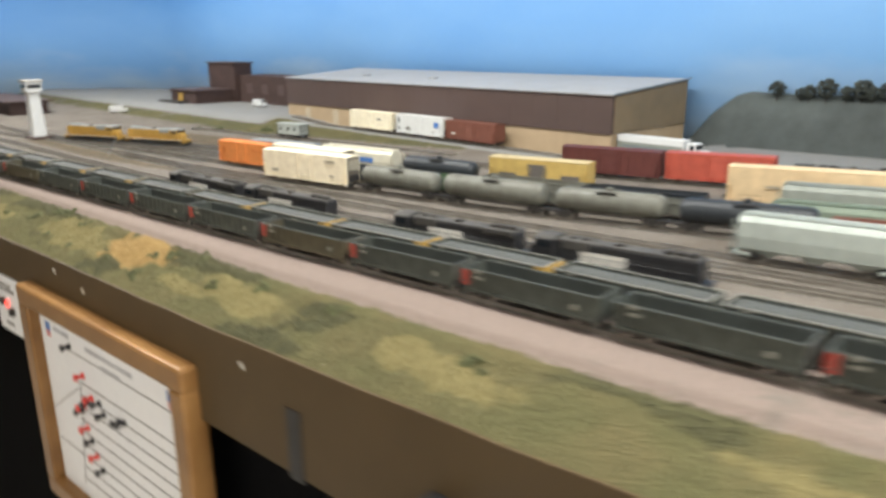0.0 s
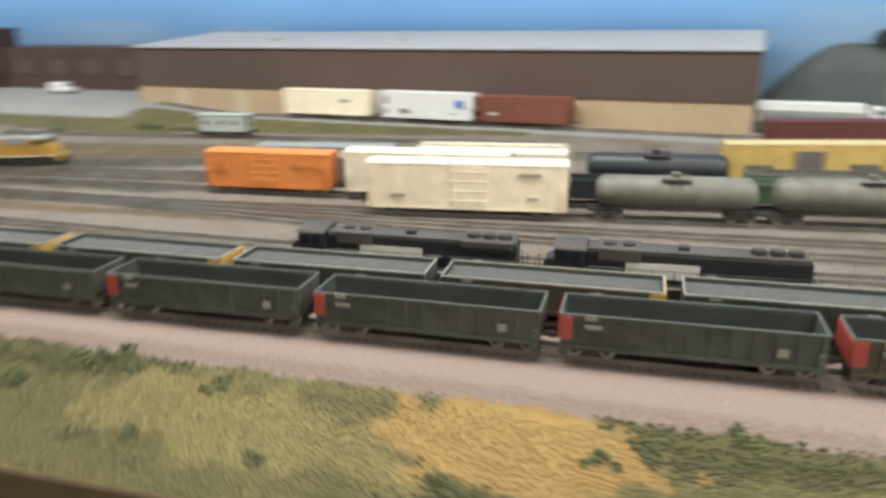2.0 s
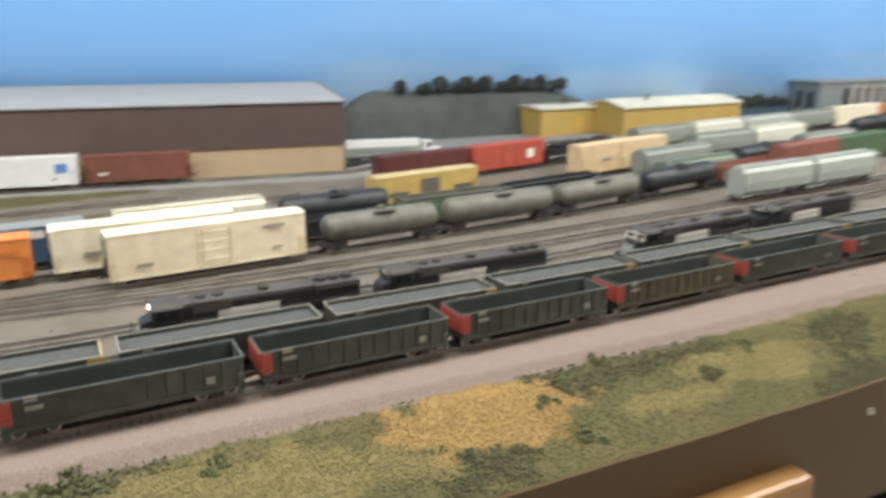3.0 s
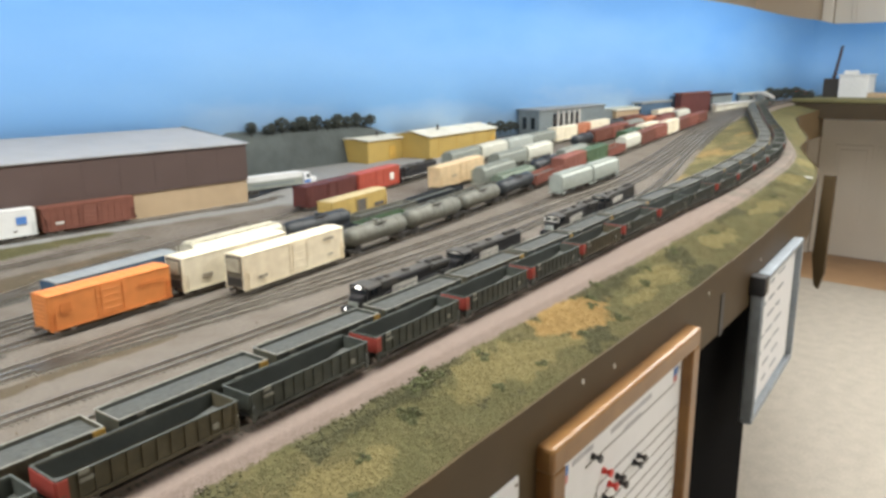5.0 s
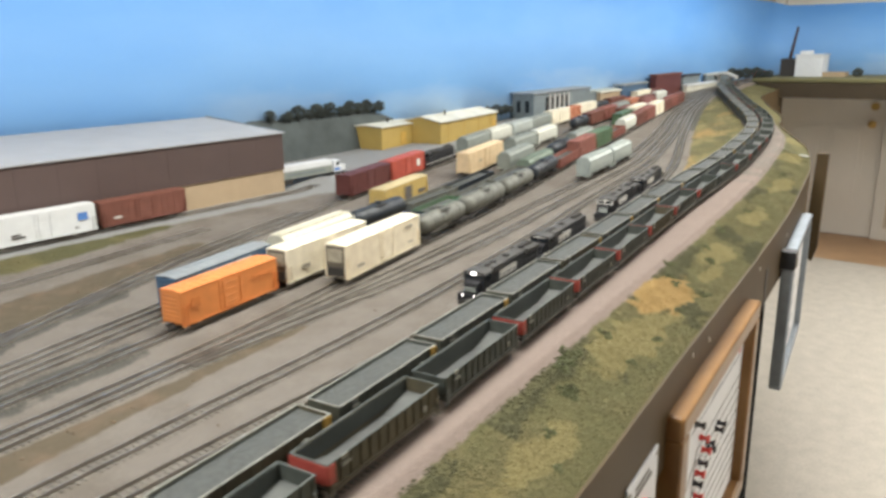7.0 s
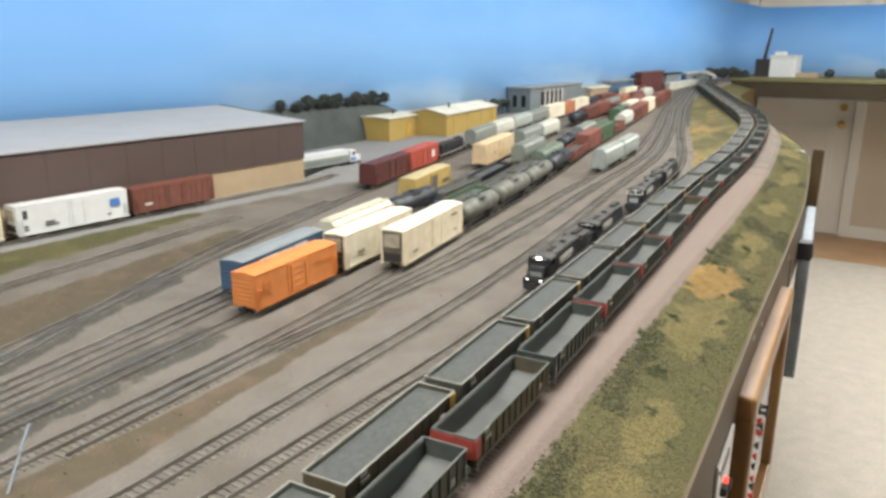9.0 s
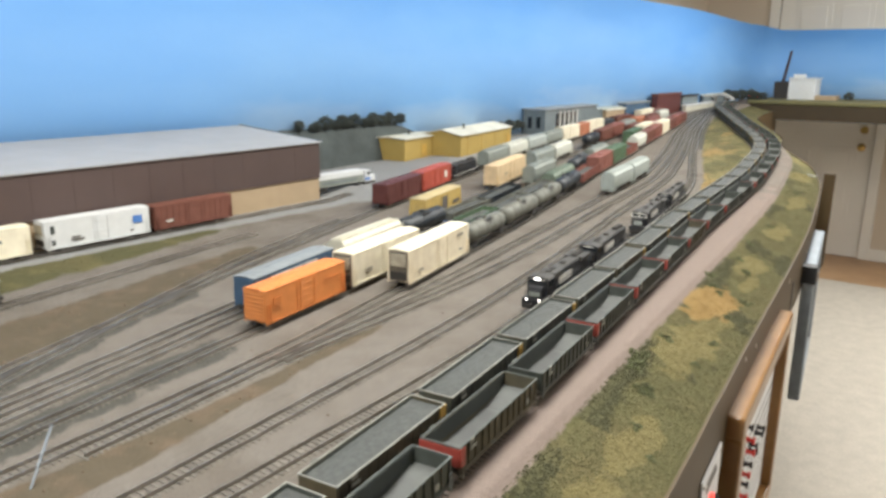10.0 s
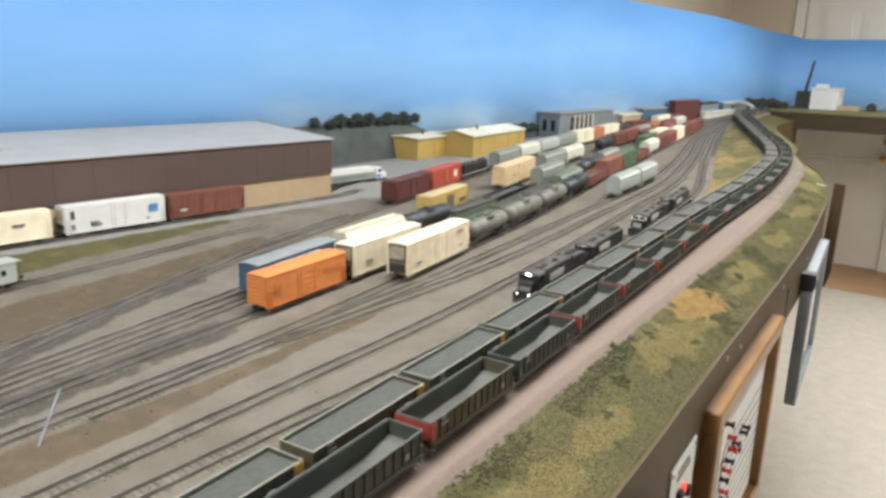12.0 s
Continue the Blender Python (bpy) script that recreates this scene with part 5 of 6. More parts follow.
def caboose():
    ob = thing("caboose", "pale grey caboose with small dark windows", "caboose")
    L, W, z0 = 0.105, 0.034, 0.0095
    h = L / 2
    part("body", B((-h + 0.008, h - 0.008, -W / 2, W / 2, z0, z0 + 0.028), bevel=0.0006), HOP_GREY, ob)
    part("roof", B((-h, h, -W / 2 - 0.001, W / 2 + 0.001, z0 + 0.0282, z0 + 0.0302), bevel=0.0008), HOP_GREY, ob)
    part("platform", B((-h, h, -W / 2 + 0.002, W / 2 - 0.002, z0 - 0.003, z0)), DARK, ob)
    for s in (-1, 1):
        for x in (-0.032, 0.0, 0.026):
            part("window", B((x - 0.0035, x + 0.0035, s * (W / 2 - 0.0002), s * (W / 2 + 0.0005), z0 + 0.012, z0 + 0.020)), GLASS, ob)
        bm = bmesh.new()
        for y in (-0.014, 0.014):
            cyl(bm, (s * (h - 0.001), y, z0), (s * (h - 0.001), y, z0 + 0.028), 0.0004, 5)
        cyl(bm, (s * (h - 0.001), -0.014, z0 + 0.012), (s * (h - 0.001), 0.014, z0 + 0.012), 0.0004, 5)
        part("end_rail", bm, DARK, ob)
    running_gear(ob, L, 0.02)
    return ob


put(caboose(), CABLINE, -0.222)

# ---------- buildings ----------


def warehouse():
    ob = thing("warehouse", "long brown ribbed-metal warehouse with tan base and grey roof", "warehouse")
    a, b = Vector((-0.66, 0.612, 0)), Vector((0.668, 0.577, 0))
    d = (b - a)
    Lw = d.length
    ob.matrix_basis = Matrix.Translation((a.x, a.y, 0.026)) @ pose(0, 0, 0, 0, 0, math.degrees(math.atan2(d.y, d.x)))
    D, zb, ze, zp = 0.30, 0.046, 0.127, 0.149
    part("base_wall", B((0, Lw, 0, D, -0.02, zb)), TAN_WALL, ob, "tan masonry base")
    bm = bmesh.new()
    prism(bm, [(-0.002, zb), (-0.002, ze), (D, zp), (D, zb)], -0.002, Lw + 0.002)
    part("upper_wall", bm, BROWN_WALL, ob, "brown ribbed metal siding")
    me = mesh_of("seam", B((-0.0006, 0.0006, -0.0024, -0.0020, zb, ze - 0.0005)), BROWN_WALL)
    for i in range(1, 18):
        share("seam", me, ob, pose(i * Lw / 18, 0, 0))
    part("flashing", B((0, Lw, -0.0032, -0.0021, zb - 0.002, zb + 0.0012)), BROWN_WALL, ob)
    bm = prism(bmesh.new(), [(0.004, zb + 0.001), (0.004, ze - 0.001), (D - 0.004, zp - 0.002), (D - 0.004, zb + 0.001)], Lw + 0.0022, Lw + 0.0042)
    part("end_wall", bm, KHAKI_WALL, ob, "khaki end wall, paler as the lit side")
    bm = bmesh.new()
    prism(bm, [(-0.006, ze + 0.0002), (-0.006, ze + 0.003), (D + 0.002, zp + 0.003), (D + 0.002, zp + 0.0002)], -0.006, Lw + 0.006)
    part("roof", bm, ROOF_GREY, ob, "pale grey low-pitched roof")
    bm = bmesh.new()
    prism(bm, [(-0.007, ze + 0.001), (-0.007, ze + 0.0045), (D + 0.003, zp + 0.0055), (D + 0.003, zp + 0.002)], Lw + 0.0062, Lw + 0.009)
    part("trim", bm, BLUE_GREY, ob)
    for x in (0.30, 0.62):
        part("vent", B((x, x + 0.02, 0.10, 0.12, ze + 0.006, ze + 0.016)), ROOF_GREY, ob)
    for x in (0.11, 0.27, 0.44):
        part("dock_door", B((x, x + 0.030, -0.0015, 0.0004, -0.010, 0.036)), DOCK, ob)
    return ob


warehouse()


def plant():
    """Dark brown block with tower by the lot."""
    ob = thing("brick_plant", "dark red-brown brick plant with a square tower", "factory")
    part("link_wall", B((-1.32, -0.68, 0.79, 0.94, 0.0, 0.142)), DARK_BRICK, ob)
    part("tower", B((-1.54, -1.31, 0.77, 0.85, 0.0, 0.188)), DARK_BRICK, ob)
    part("tower_roof", B((-1.546, -1.304, 0.764, 0.856, 0.188, 0.194)), BROWN_WALL, ob)
    part("annex", B((-1.56, -1.33, 0.60, 0.769, 0.0, 0.080)), DARK_BRICK, ob)
    part("annex_roof", B((-1.566, -1.324, 0.594, 0.763, 0.0802, 0.086)), BROWN_WALL, ob)
    part("dock", B((-1.60, -1.40, 0.56, 0.599, 0.0, 0.040)), DARK, ob)
    part("door", B((-1.48, -1.45, 0.596, 0.6, 0.040, 0.072)), OCHRE, ob)
    for x in (-1.25, -1.13, -1.01, -0.89):
        part("window", B((x, x + 0.05, 0.787, 0.7905, 0.07, 0.11)), BROWN_WALL, ob)
    return ob


plant()


def tower():
    ob = thing("control_tower", "tall white concrete yard control tower", "tower")
    x, y = -0.872, -0.128
    z = height(x, y)
    bm = bmesh.new()
    v0 = [(x - 0.022, y - 0.018), (x + 0.022, y - 0.018), (x + 0.022, y + 0.018), (x - 0.022, y + 0.018)]
    bot = [bm.verts.new((*p, z - 0.002)) for p in v0]
    top = [bm.verts.new((x + (p[0] - x) * 0.75, y + (p[1] - y) * 0.75, z + 0.135)) for p in v0]
    bm.faces.new(bot[::-1]), bm.faces.new(top)
    for i in range(4):
        bm.faces.new((bot[i], bot[(i + 1) % 4], top[(i + 1) % 4], top[i]))
    part("shaft", bm, WHITE, ob)
    part("cabin", B((x - 0.026, x + 0.026, y - 0.022, y + 0.022, z + 0.135, z + 0.165), bevel=0.001), WHITE, ob)
    for s in (-1, 1):
        part("window", B((x - 0.022, x + 0.022, y + s * 0.0218, y + s * 0.0226, z + 0.146, z + 0.158)), GLASS, ob)
    part("window", B((x + 0.0256, x + 0.0264, y - 0.018, y + 0.018, z + 0.146, z + 0.158)), GLASS, ob)
    part("roof", B((x - 0.029, x + 0.029, y - 0.025, y + 0.025, z + 0.1652, z + 0.170)), CONCRETE, ob)
    part("base", B((x - 0.035, x + 0.05, y - 0.03, y + 0.03, z - 0.002, z + 0.006)), DARK_BRICK, ob)
    return ob


tower()
ob = thing("low_shed", "low brown shed beyond the tower", "shed")
part("wall", B((-2.35, -1.75, 0.02, 0.16, 0, 0.05)), DARK_BRICK, ob)
part("roof", B((-2.37, -1.73, 0.0, 0.18, 0.05, 0.056)), BROWN_WALL, ob)


def gable(ob, w, d, h, rise, wall, roof, at):
    """Wall block with a low ridge along x."""
    bm = bmesh.new()
    prism(bm, [(0, -0.02), (0, h), (d / 2, h + rise), (d, h), (d, -0.02)], 0, w)
    b = part("wall", bm, wall, ob)
    b.matrix_basis = at
    bm = bmesh.new()
    prism(bm, [(-0.005, h - 0.0005), (-0.005, h + 0.003), (d / 2, h + rise + 0.0035), (d + 0.005, h + 0.003), (d + 0.005, h - 0.0005), (d / 2, h + rise + 0.0003)], -0.005, w + 0.005)
    r = part("roof", bm, roof, ob)
    r.matrix_basis = at
    return b


def ochre_works():
    ob = thing("ochre_works", "ochre yellow workshop of two blocks with pale roofs", "workshop")
    z = height(1.5, 0.8)
    b = gable(ob, 0.42, 0.145, 0.066, 0.016, YELLOW_WALL, PALE_ROOF, Matrix.Translation((1.395, 0.662, z)) @ pose(0, 0, 0, 0, 0, 8))
    for i, x in enumerate((0.05, 0.16, 0.27, 0.36)):
        share("panel_joint", mesh_of("panel_joint", B((x, x + 0.0012, -0.0008, 0.0003, 0, 0.064)), OCHRE), b)
    part("door", B((0.38, 0.41, -0.0012, 0.0003, 0.0, 0.045)), OCHRE, b)
    part("vent", cyl(bmesh.new(), (0.12, 0.05, 0.07), (0.12, 0.05, 0.096), 0.003), DARK, b)
    s = gable(ob, 0.22, 0.12, 0.062, 0.004, YELLOW_WALL, PALE_ROOF, Matrix.Translation((1.215, 0.752, z)) @ pose(0, 0, 0, 0, 0, 5))
    part("door", B((0.10, 0.13, -0.0012, 0.0003, 0.0, 0.04)), OCHRE, s)
    part("vent", cyl(bmesh.new(), (0.1, 0.05, 0.06), (0.1, 0.05, 0.085), 0.003), DARK, s)
    return ob


ochre_works()


def grey_works():
    ob = thing("grey_works", "blue-grey engine works with tall window bays", "factory")
    z = height(2.4, 0.8)
    at = Matrix.Translation((2.12, 0.745, z)) @ pose(0, 0, 0, 0, 0, 1)
    b = part("wall", B((0, 0.52, 0, 0.10, -0.03, 0.092)), BLUE_GREY, ob)
    b.matrix_basis = at
    part("roof", B((-0.005, 0.525, -0.005, 0.105, 0.0922, 0.098)), BLUE_ROOF, b)
    for i in range(5):
        x = 0.10 + i * 0.042
        part("window", B((x, x + 0.024, -0.002, 0.0003, 0.012, 0.076)), GLASS, b)
        part("pier", B((x + 0.026, x + 0.040, -0.005, -0.0001, 0.0, 0.086)), CONCRETE, b)
    for y in (0.02, 0.06):
        part("window", B((-0.002, 0.0003, y, y + 0.018, 0.02, 0.066)), GLASS, b)
    w = part("wing", B((0.52, 0.86, 0.012, 0.09, -0.03, 0.070)), BLUE_GREY, ob)
    w.matrix_basis = at
    part("roof", B((0.521, 0.865, 0.008, 0.094, 0.0702, 0.076)), HOP_GREEN, w)
    return ob


grey_works()


def truck():
    ob = thing("semi_truck", "white tractor with a grey-sided white trailer", "truck")
    z = height(0.80, 0.60)
    ob.matrix_basis = Matrix.Translation((0.79, 0.600, z)) @ pose(0, 0, 0, 0, 0, -3)
    part("trailer", B((-0.115, 0.045, -0.0145, 0.0145, 0.012, 0.044), bevel=0.0006), WHITE, ob)
    part("trailer_side", B((-0.114, 0.044, -0.0151, -0.0146, 0.013, 0.031)), GREY_OLD, ob, "grey lower side panel")
    part("trailer_stripe", B((-0.100, 0.020, -0.0156, -0.0152, 0.020, 0.024)), BLUE_GREY, ob)
    for s in (-1, 1):
        part("side_window", B((0.060, 0.069, s * 0.0134, s * 0.0139, 0.027, 0.036)), GLASS, ob)
    part("grille", B((0.0919, 0.0926, -0.008, 0.008, 0.012, 0.024)), DARK, ob)
    part("sleeper_stripe", B((0.0525, 0.0715, -0.0140, -0.0136, 0.014, 0.021)), LABEL_B, ob)
    part("chassis", B((-0.11, 0.09, -0.006, 0.006, 0.008, 0.0118)), DARK, ob)
    bm = B((0.052, 0.072, -0.0135, 0.0135, 0.010, 0.040), bevel=0.0015)
    box(bm, 0.0722, 0.092, -0.0115, 0.0115, 0.010, 0.026, bevel=0.0015)
    part("cab", bm, WHITE, ob)
    part("windshield", B((0.0715, 0.0727, -0.011, 0.011, 0.0275, 0.037)), GLASS, ob)
    for x in (-0.10, -0.087, 0.052, 0.065, 0.085):
        for s in (-1, 1):
            part("wheel", cyl(bmesh.new(), (x, s * 0.009, 0.0058), (x, s * 0.014, 0.0058), 0.0058, 14), DARK, ob)
    return ob


truck()


def van(x, y, rz, label):
    ob = thing("white_van", label, "van")
    ob.matrix_basis = Matrix.Translation((x, y, height(x, y))) @ pose(0, 0, 0, 0, 0, rz)
    part("body", B((-0.032, 0.018, -0.011, 0.011, 0.005, 0.028), (0.018, 0.032, -0.0105, 0.0105, 0.005, 0.017), bevel=0.001), WHITE, ob)
    part("windshield", B((0.0176, 0.0188, -0.009, 0.009, 0.018, 0.025)), GLASS, ob)
    for q in (-0.02, 0.02):
        for s in (-1, 1):
            part("wheel", cyl(bmesh.new(), (q, s * 0.008, 0.0048), (q, s * 0.0115, 0.0048), 0.0048, 12), DARK, ob)


van(-1.0, 0.70, 10, "white delivery van parked on the lot")
van(-1.45, 0.33, 60, "white van parked at the edge of the lot")

# ---------- foliage ----------
OCT = [(1, 0, 0), (-1, 0, 0), (0, 1, 0), (0, -1, 0), (0, 0, 1), (0, 0, -1)]
OCT_F = [(0, 2, 4), (2, 1, 4), (1, 3, 4), (3, 0, 4), (2, 0, 5), (1, 2, 5), (3, 1, 5), (0, 3, 5)]


def clumps(name, spots, material, parent=None):
    """Many small uneven clumps: (x, y, z, radius)."""
    verts, faces = [], []
    for x, y, z, r in spots:
        b = len(verts)
        e = Euler((random.uniform(0, 6), random.uniform(0, 6), random.uniform(0, 6))).to_matrix()
        for v in OCT:
            w = e @ (Vector(v) * r * random.uniform(0.6, 1.3))
            verts.append((x + w.x, y + w.y, z + w.z * 0.8))
        faces += [tuple(b + i for i in f) for f in OCT_F]
    return raw(name, verts, faces, material, parent, True)


turf, straw, green, weeds = [], [], [], []
for i in range(70000):
    x = random.uniform(-0.6, 2.0) if i % 4 else random.uniform(-0.3, 1.2)
    e, m = EDGE(x) + 0.003, BANK(x) - 0.040
    y = random.uniform(e, m)
    if y > m - 0.012 and random.random() < 0.6:
        continue
    z = height(x, y)
    gold, pale, scrub, _ = turf_kind(x, y)
    r = random.uniform(0.0006, 0.0015)
    pick = random.random()
    if gold > 0.2 + 0.6 * pick:
        straw.append((x, y, z + r * 0.2, r))
    elif pale > 0.2 + 0.6 * pick:
        weeds.append((x, y, z + r * 0.2, r))
    elif scrub > 0.2 + 0.6 * pick:
        r *= 1.25
        green.append((x, y, z + r * 0.4, r))
    else:
        turf.append((x, y, z + r * 0.2, r))
PALE = mat("pale_yellow_turf", (0.206, 0.176, 0.077), 0.95, island=0.1, bump=0)
for name, spots, m, label in (("turf", turf, GRASS, "short olive turf on the front bank"), ("straw_grass", straw, STRAW, "golden straw-coloured grass patch"), ("green_turf", green, BUSH, "darker green turf patches"), ("pale_turf", weeds, PALE, "pale yellow-green turf patches")):
    tagged(clumps(name, spots, m), label, "grass", kind="stuff")
more = []
for i in range(16000):
    x = random.uniform(-1.0, 3.2)
    y = random.uniform(-0.3, 0.56)
    g = zones(x, y)[0]
    if g > 0.55 and y > MAIN2(x) + 0.02:
        r = random.uniform(0.0008, 0.0022)
        more.append((x, y, height(x, y) + r * 0.3, r))
tagged(clumps("bank_turf", more, GRASS), "olive turf on banks between the tracks", "grass", kind="stuff")


def bush(x, y, r, label="small dark green foam bush on the bank"):
    ob = thing("bush", label, "bush", "bank bushes")
    z = height(x, y)
    lobes = [(0.0, 0.0, 0.75)] + [(random.uniform(-1.0, 1.0) * r, random.uniform(-0.7, 0.7) * r, random.uniform(0.35, 0.65)) for _ in range(4)]
    spots = []
    for k in range(150):
        lx, ly, size = lobes[k % 5]
        a, q = random.uniform(0, 6.28), 0.8 * r * size * math.sqrt(random.random())
        px, py = x + lx + q * math.cos(a), y + ly + 0.8 * q * math.sin(a)
        spots.append((px, py, height(px, py) + random.uniform(0, 0.8) * max(0.0, 0.75 * r * size - 0.6 * q), random.uniform(0.05, 0.11) * r + 0.0006))
    clumps("leaves", spots, BUSH_LEAF, ob)
    part("stem", cyl(bmesh.new(), (x, y, z - 0.002), (x, y, z + r * 0.4), 0.0007, 5), DARK, ob)


for x, y, r in ((0.604, -0.383, 0.014), (0.600, -0.440, 0.014), (0.502, -0.437, 0.010), (0.391, -0.452, 0.009), (0.18, -0.436, 0.014), (0.235, -0.405, 0.017), (0.21, -0.41, 0.014), (0.585, -0.40, 0.010), (0.30, -0.455, 0.008), (0.33, -0.405, 0.012), (0.09, -0.46, 0.008), (0.75, -0.40, 0.014), (0.82, -0.37, 0.012), (0.95, -0.36, 0.012), (1.15, -0.35, 0.014), (1.62, -0.32, 0.014), (0.66, -0.365, 0.010), (-0.45, 0.40, 0.030), (-0.62, 0.33, 0.022), (-0.36, 0.39, 0.018), (-0.7, 0.3, 0.016), (0.05, -0.49, 0.006)):
    bush(x, y, r)


def tree(x, y, z, h, leaf):
    ob = thing("tree", "dark broad-leaved model tree", "tree", "model trees")
    part("trunk", cyl(bmesh.new(), (x, y, z - 0.003), (x, y, z + h * 0.55), h * 0.03, 7, h * 0.012), DARK, ob)
    spots = []
    for _ in range(170):
        a = random.uniform(0, 6.28)
        t = random.random()
        q = h * 0.44 * math.sqrt(random.random()) * math.sqrt(1.02 - (2 * t - 1) ** 2)
        spots.append((x + q * math.cos(a), y + q * math.sin(a), z + h * (0.25 + 0.72 * t), h * random.uniform(0.05, 0.11)))
    clumps("crown", spots, leaf, ob)


def hill():
    """Low rocky hill against the backdrop."""
    verts, faces = [], []
    xs = np.linspace(0.665, 2.2, 96)
    n = 8
    for x in xs:
        top = 0.160 * step(x, 0.66, 0.84) ** 0.5 * (1 - 0.75 * step(x, 1.25, 1.65)) * (0.95 + 0.10 * noise.noise((x * 7, 0, 0)))
        y1 = WALL_Y(x) - 0.003
        y0 = y1 - 0.05 - 0.02 * noise.noise((x * 5, 1, 0))
        z0 = height(x, y0) - 0.004
        for j in range(n):
            t = j / (n - 1)
            verts.append((x, y0 + (y1 - y0) * t, z0 + max(0.004, top - z0) * (1 - (1 - t) ** 2.2) + 0.004 * noise.noise((x * 25, t * 4, 2)) * (t > 0)))
    for i in range(len(xs) - 1):
        for j in range(n - 1):
            a = i * n + j
            faces.append((a, a + n, a + n + 1, a + 1))
    ob = raw("hill", verts, faces, HILL, smooth=True)
    tagged(ob, "slate grey rocky hill rising against the backdrop", "hill", kind="structure")


hill()
for k in range(15):
    x = 0.90 + k * 0.031 + random.uniform(-0.012, 0.012)
    tree(x, WALL_Y(x) - 0.022, 0.138, random.choice((0.022, 0.028, 0.034, 0.040, 0.048)), LEAF_FAR)
for k in range(14):
    x = 1.66 + k * 0.032
    tree(x, WALL_Y(x) - 0.03, height(x, 0.85) + 0.02, random.uniform(0.035, 0.05), LEAF_FAR)

# ---------- far end ----------


def far_block(name, label, x0, x1, y0, y1, z0, z1, wall, roof):
    ob = thing(name, label, "building")
    part("wall", B((x0, x1, y0, y1, z0, z1)), wall, ob)
    part("roof", B((x0 - 0.006, x1 + 0.006, y0 - 0.006, y1 + 0.006, z1, z1 + 0.008)), roof, ob)
    return ob


far_block("brick_shed", "dark red brick building at the yard's end", 3.42, 3.80, 0.752, 0.785, 0.05, 0.176, MAROON, BOX_BROWN)
far_block("low_shed", "small dark shed at the yard's end", 3.82, 4.10, 0.745, 0.775, 0.05, 0.158, BLUE_GREY, DARK)
far_block("pale_shed", "low pale shed at the yard's end", 3.80, 4.35, 0.715, 0.738, 0.05, 0.105, PALE_ROOF, WHITE)
far_block("blue_shed", "low blue shed beside the far tracks", 2.98, 3.30, 0.75, 0.79, 0.04, 0.146, BLUE, BLUE_ROOF)
fb = far_block("white_plant", "white block plant on the far shelf", 5.1, 5.3, 0.26, 0.43, 0.1, 0.25, WHITE, WHITE)
part("penthouse", B((5.12, 5.2, 0.34, 0.41, 0.2585, 0.282)), WHITE, fb)
part("annex", B((5.1, 5.25, 0.12, 0.259, 0.1, 0.14)), TAN_WALL, fb)
far_block("tan_shed", "low tan shed with a pale roof beside the far tracks", 2.74, 2.96, 0.75, 0.79, 0.03, 0.125, TAN_WALL, PALE_ROOF)
far_block("grey_shed", "low grey shed at the end of the yard", 4.25, 4.75, 0.752, 0.765, 0.05, 0.150, BLUE_GREY, PALE_ROOF)
ob = thing("smokestack", "tall dark smokestack beside the white plant", "chimney")
part("shaft", cyl(bmesh.new(), (5.2, 0.51, 0.1), (5.2, 0.457, 0.44), 0.013, 14, 0.008), DARK_BRICK, ob)
part("base", B((5.12, 5.26, 0.435, 0.53, 0.1, 0.23)), DARK, ob)
for x, y in ((4.72, 0.735), (4.75, 0.70), (4.8, 0.665), (4.82, 0.61), (4.85, 0.58), (4.9, 0.545), (5.2, 0.06), (5.2, -0.25), (5.2, -0.5)):
    tree(x, y, 0.09, random.uniform(0.065, 0.095), LEAF_FAR)
sg = thing("signal", "red lit signal lamps by the far tracks", "signal")
for y in (0.655, 0.60):
    part("post", cyl(bmesh.new(), (5.0, y, 0.07), (5.0, y, 0.14), 0.003, 6), DARK, sg)
    part("lamp", cyl(bmesh.new(), (4.995, y, 0.14), (4.985, y, 0.14), 0.012, 12), LED_RED, sg, "red lit lamp")

ob = thing("overpass", "small pale arched road overpass behind the far tracks", "bridge")
bm = bmesh.new()
low = [(0.775 - 0.155 * i / 12, 0.122 + 0.028 * math.sin(math.pi * i / 12)) for i in range(13)]
prism(bm, low + [(y, z + 0.013) for y, z in reversed(low)], 4.40, 4.46)
part("deck", bm, CONCRETE, ob)
for y in (0.665, 0.730):
    part("pier", B((4.41, 4.45, y - 0.004, y + 0.004, height(4.43, y) - 0.002, 0.146)), CONCRETE, ob)
ob = thing("paper_tag", "scrap of white card lying on the bank", "scrap")
ob.matrix_basis = Matrix.Translation((2.02, EDGE(2.02) + 0.02, height(2.02, EDGE(2.02) + 0.02) + 0.002)) @ pose(0, 0, 0, 8, 5, 30)
part("card", B((-0.03, 0.03, -0.008, 0.008, 0.0, 0.003), bevel=0.0006), PAPER, ob)

# ---------- on the fascia ----------


def on_fascia(x):
    s = (EDGE(x + 0.1) - EDGE(x - 0.1)) / 0.2
    return Matrix.Translation((x, EDGE(x) - 0.0038, 0)) @ pose(0, 0, 0, 0, 0, math.degrees(math.atan(s)))


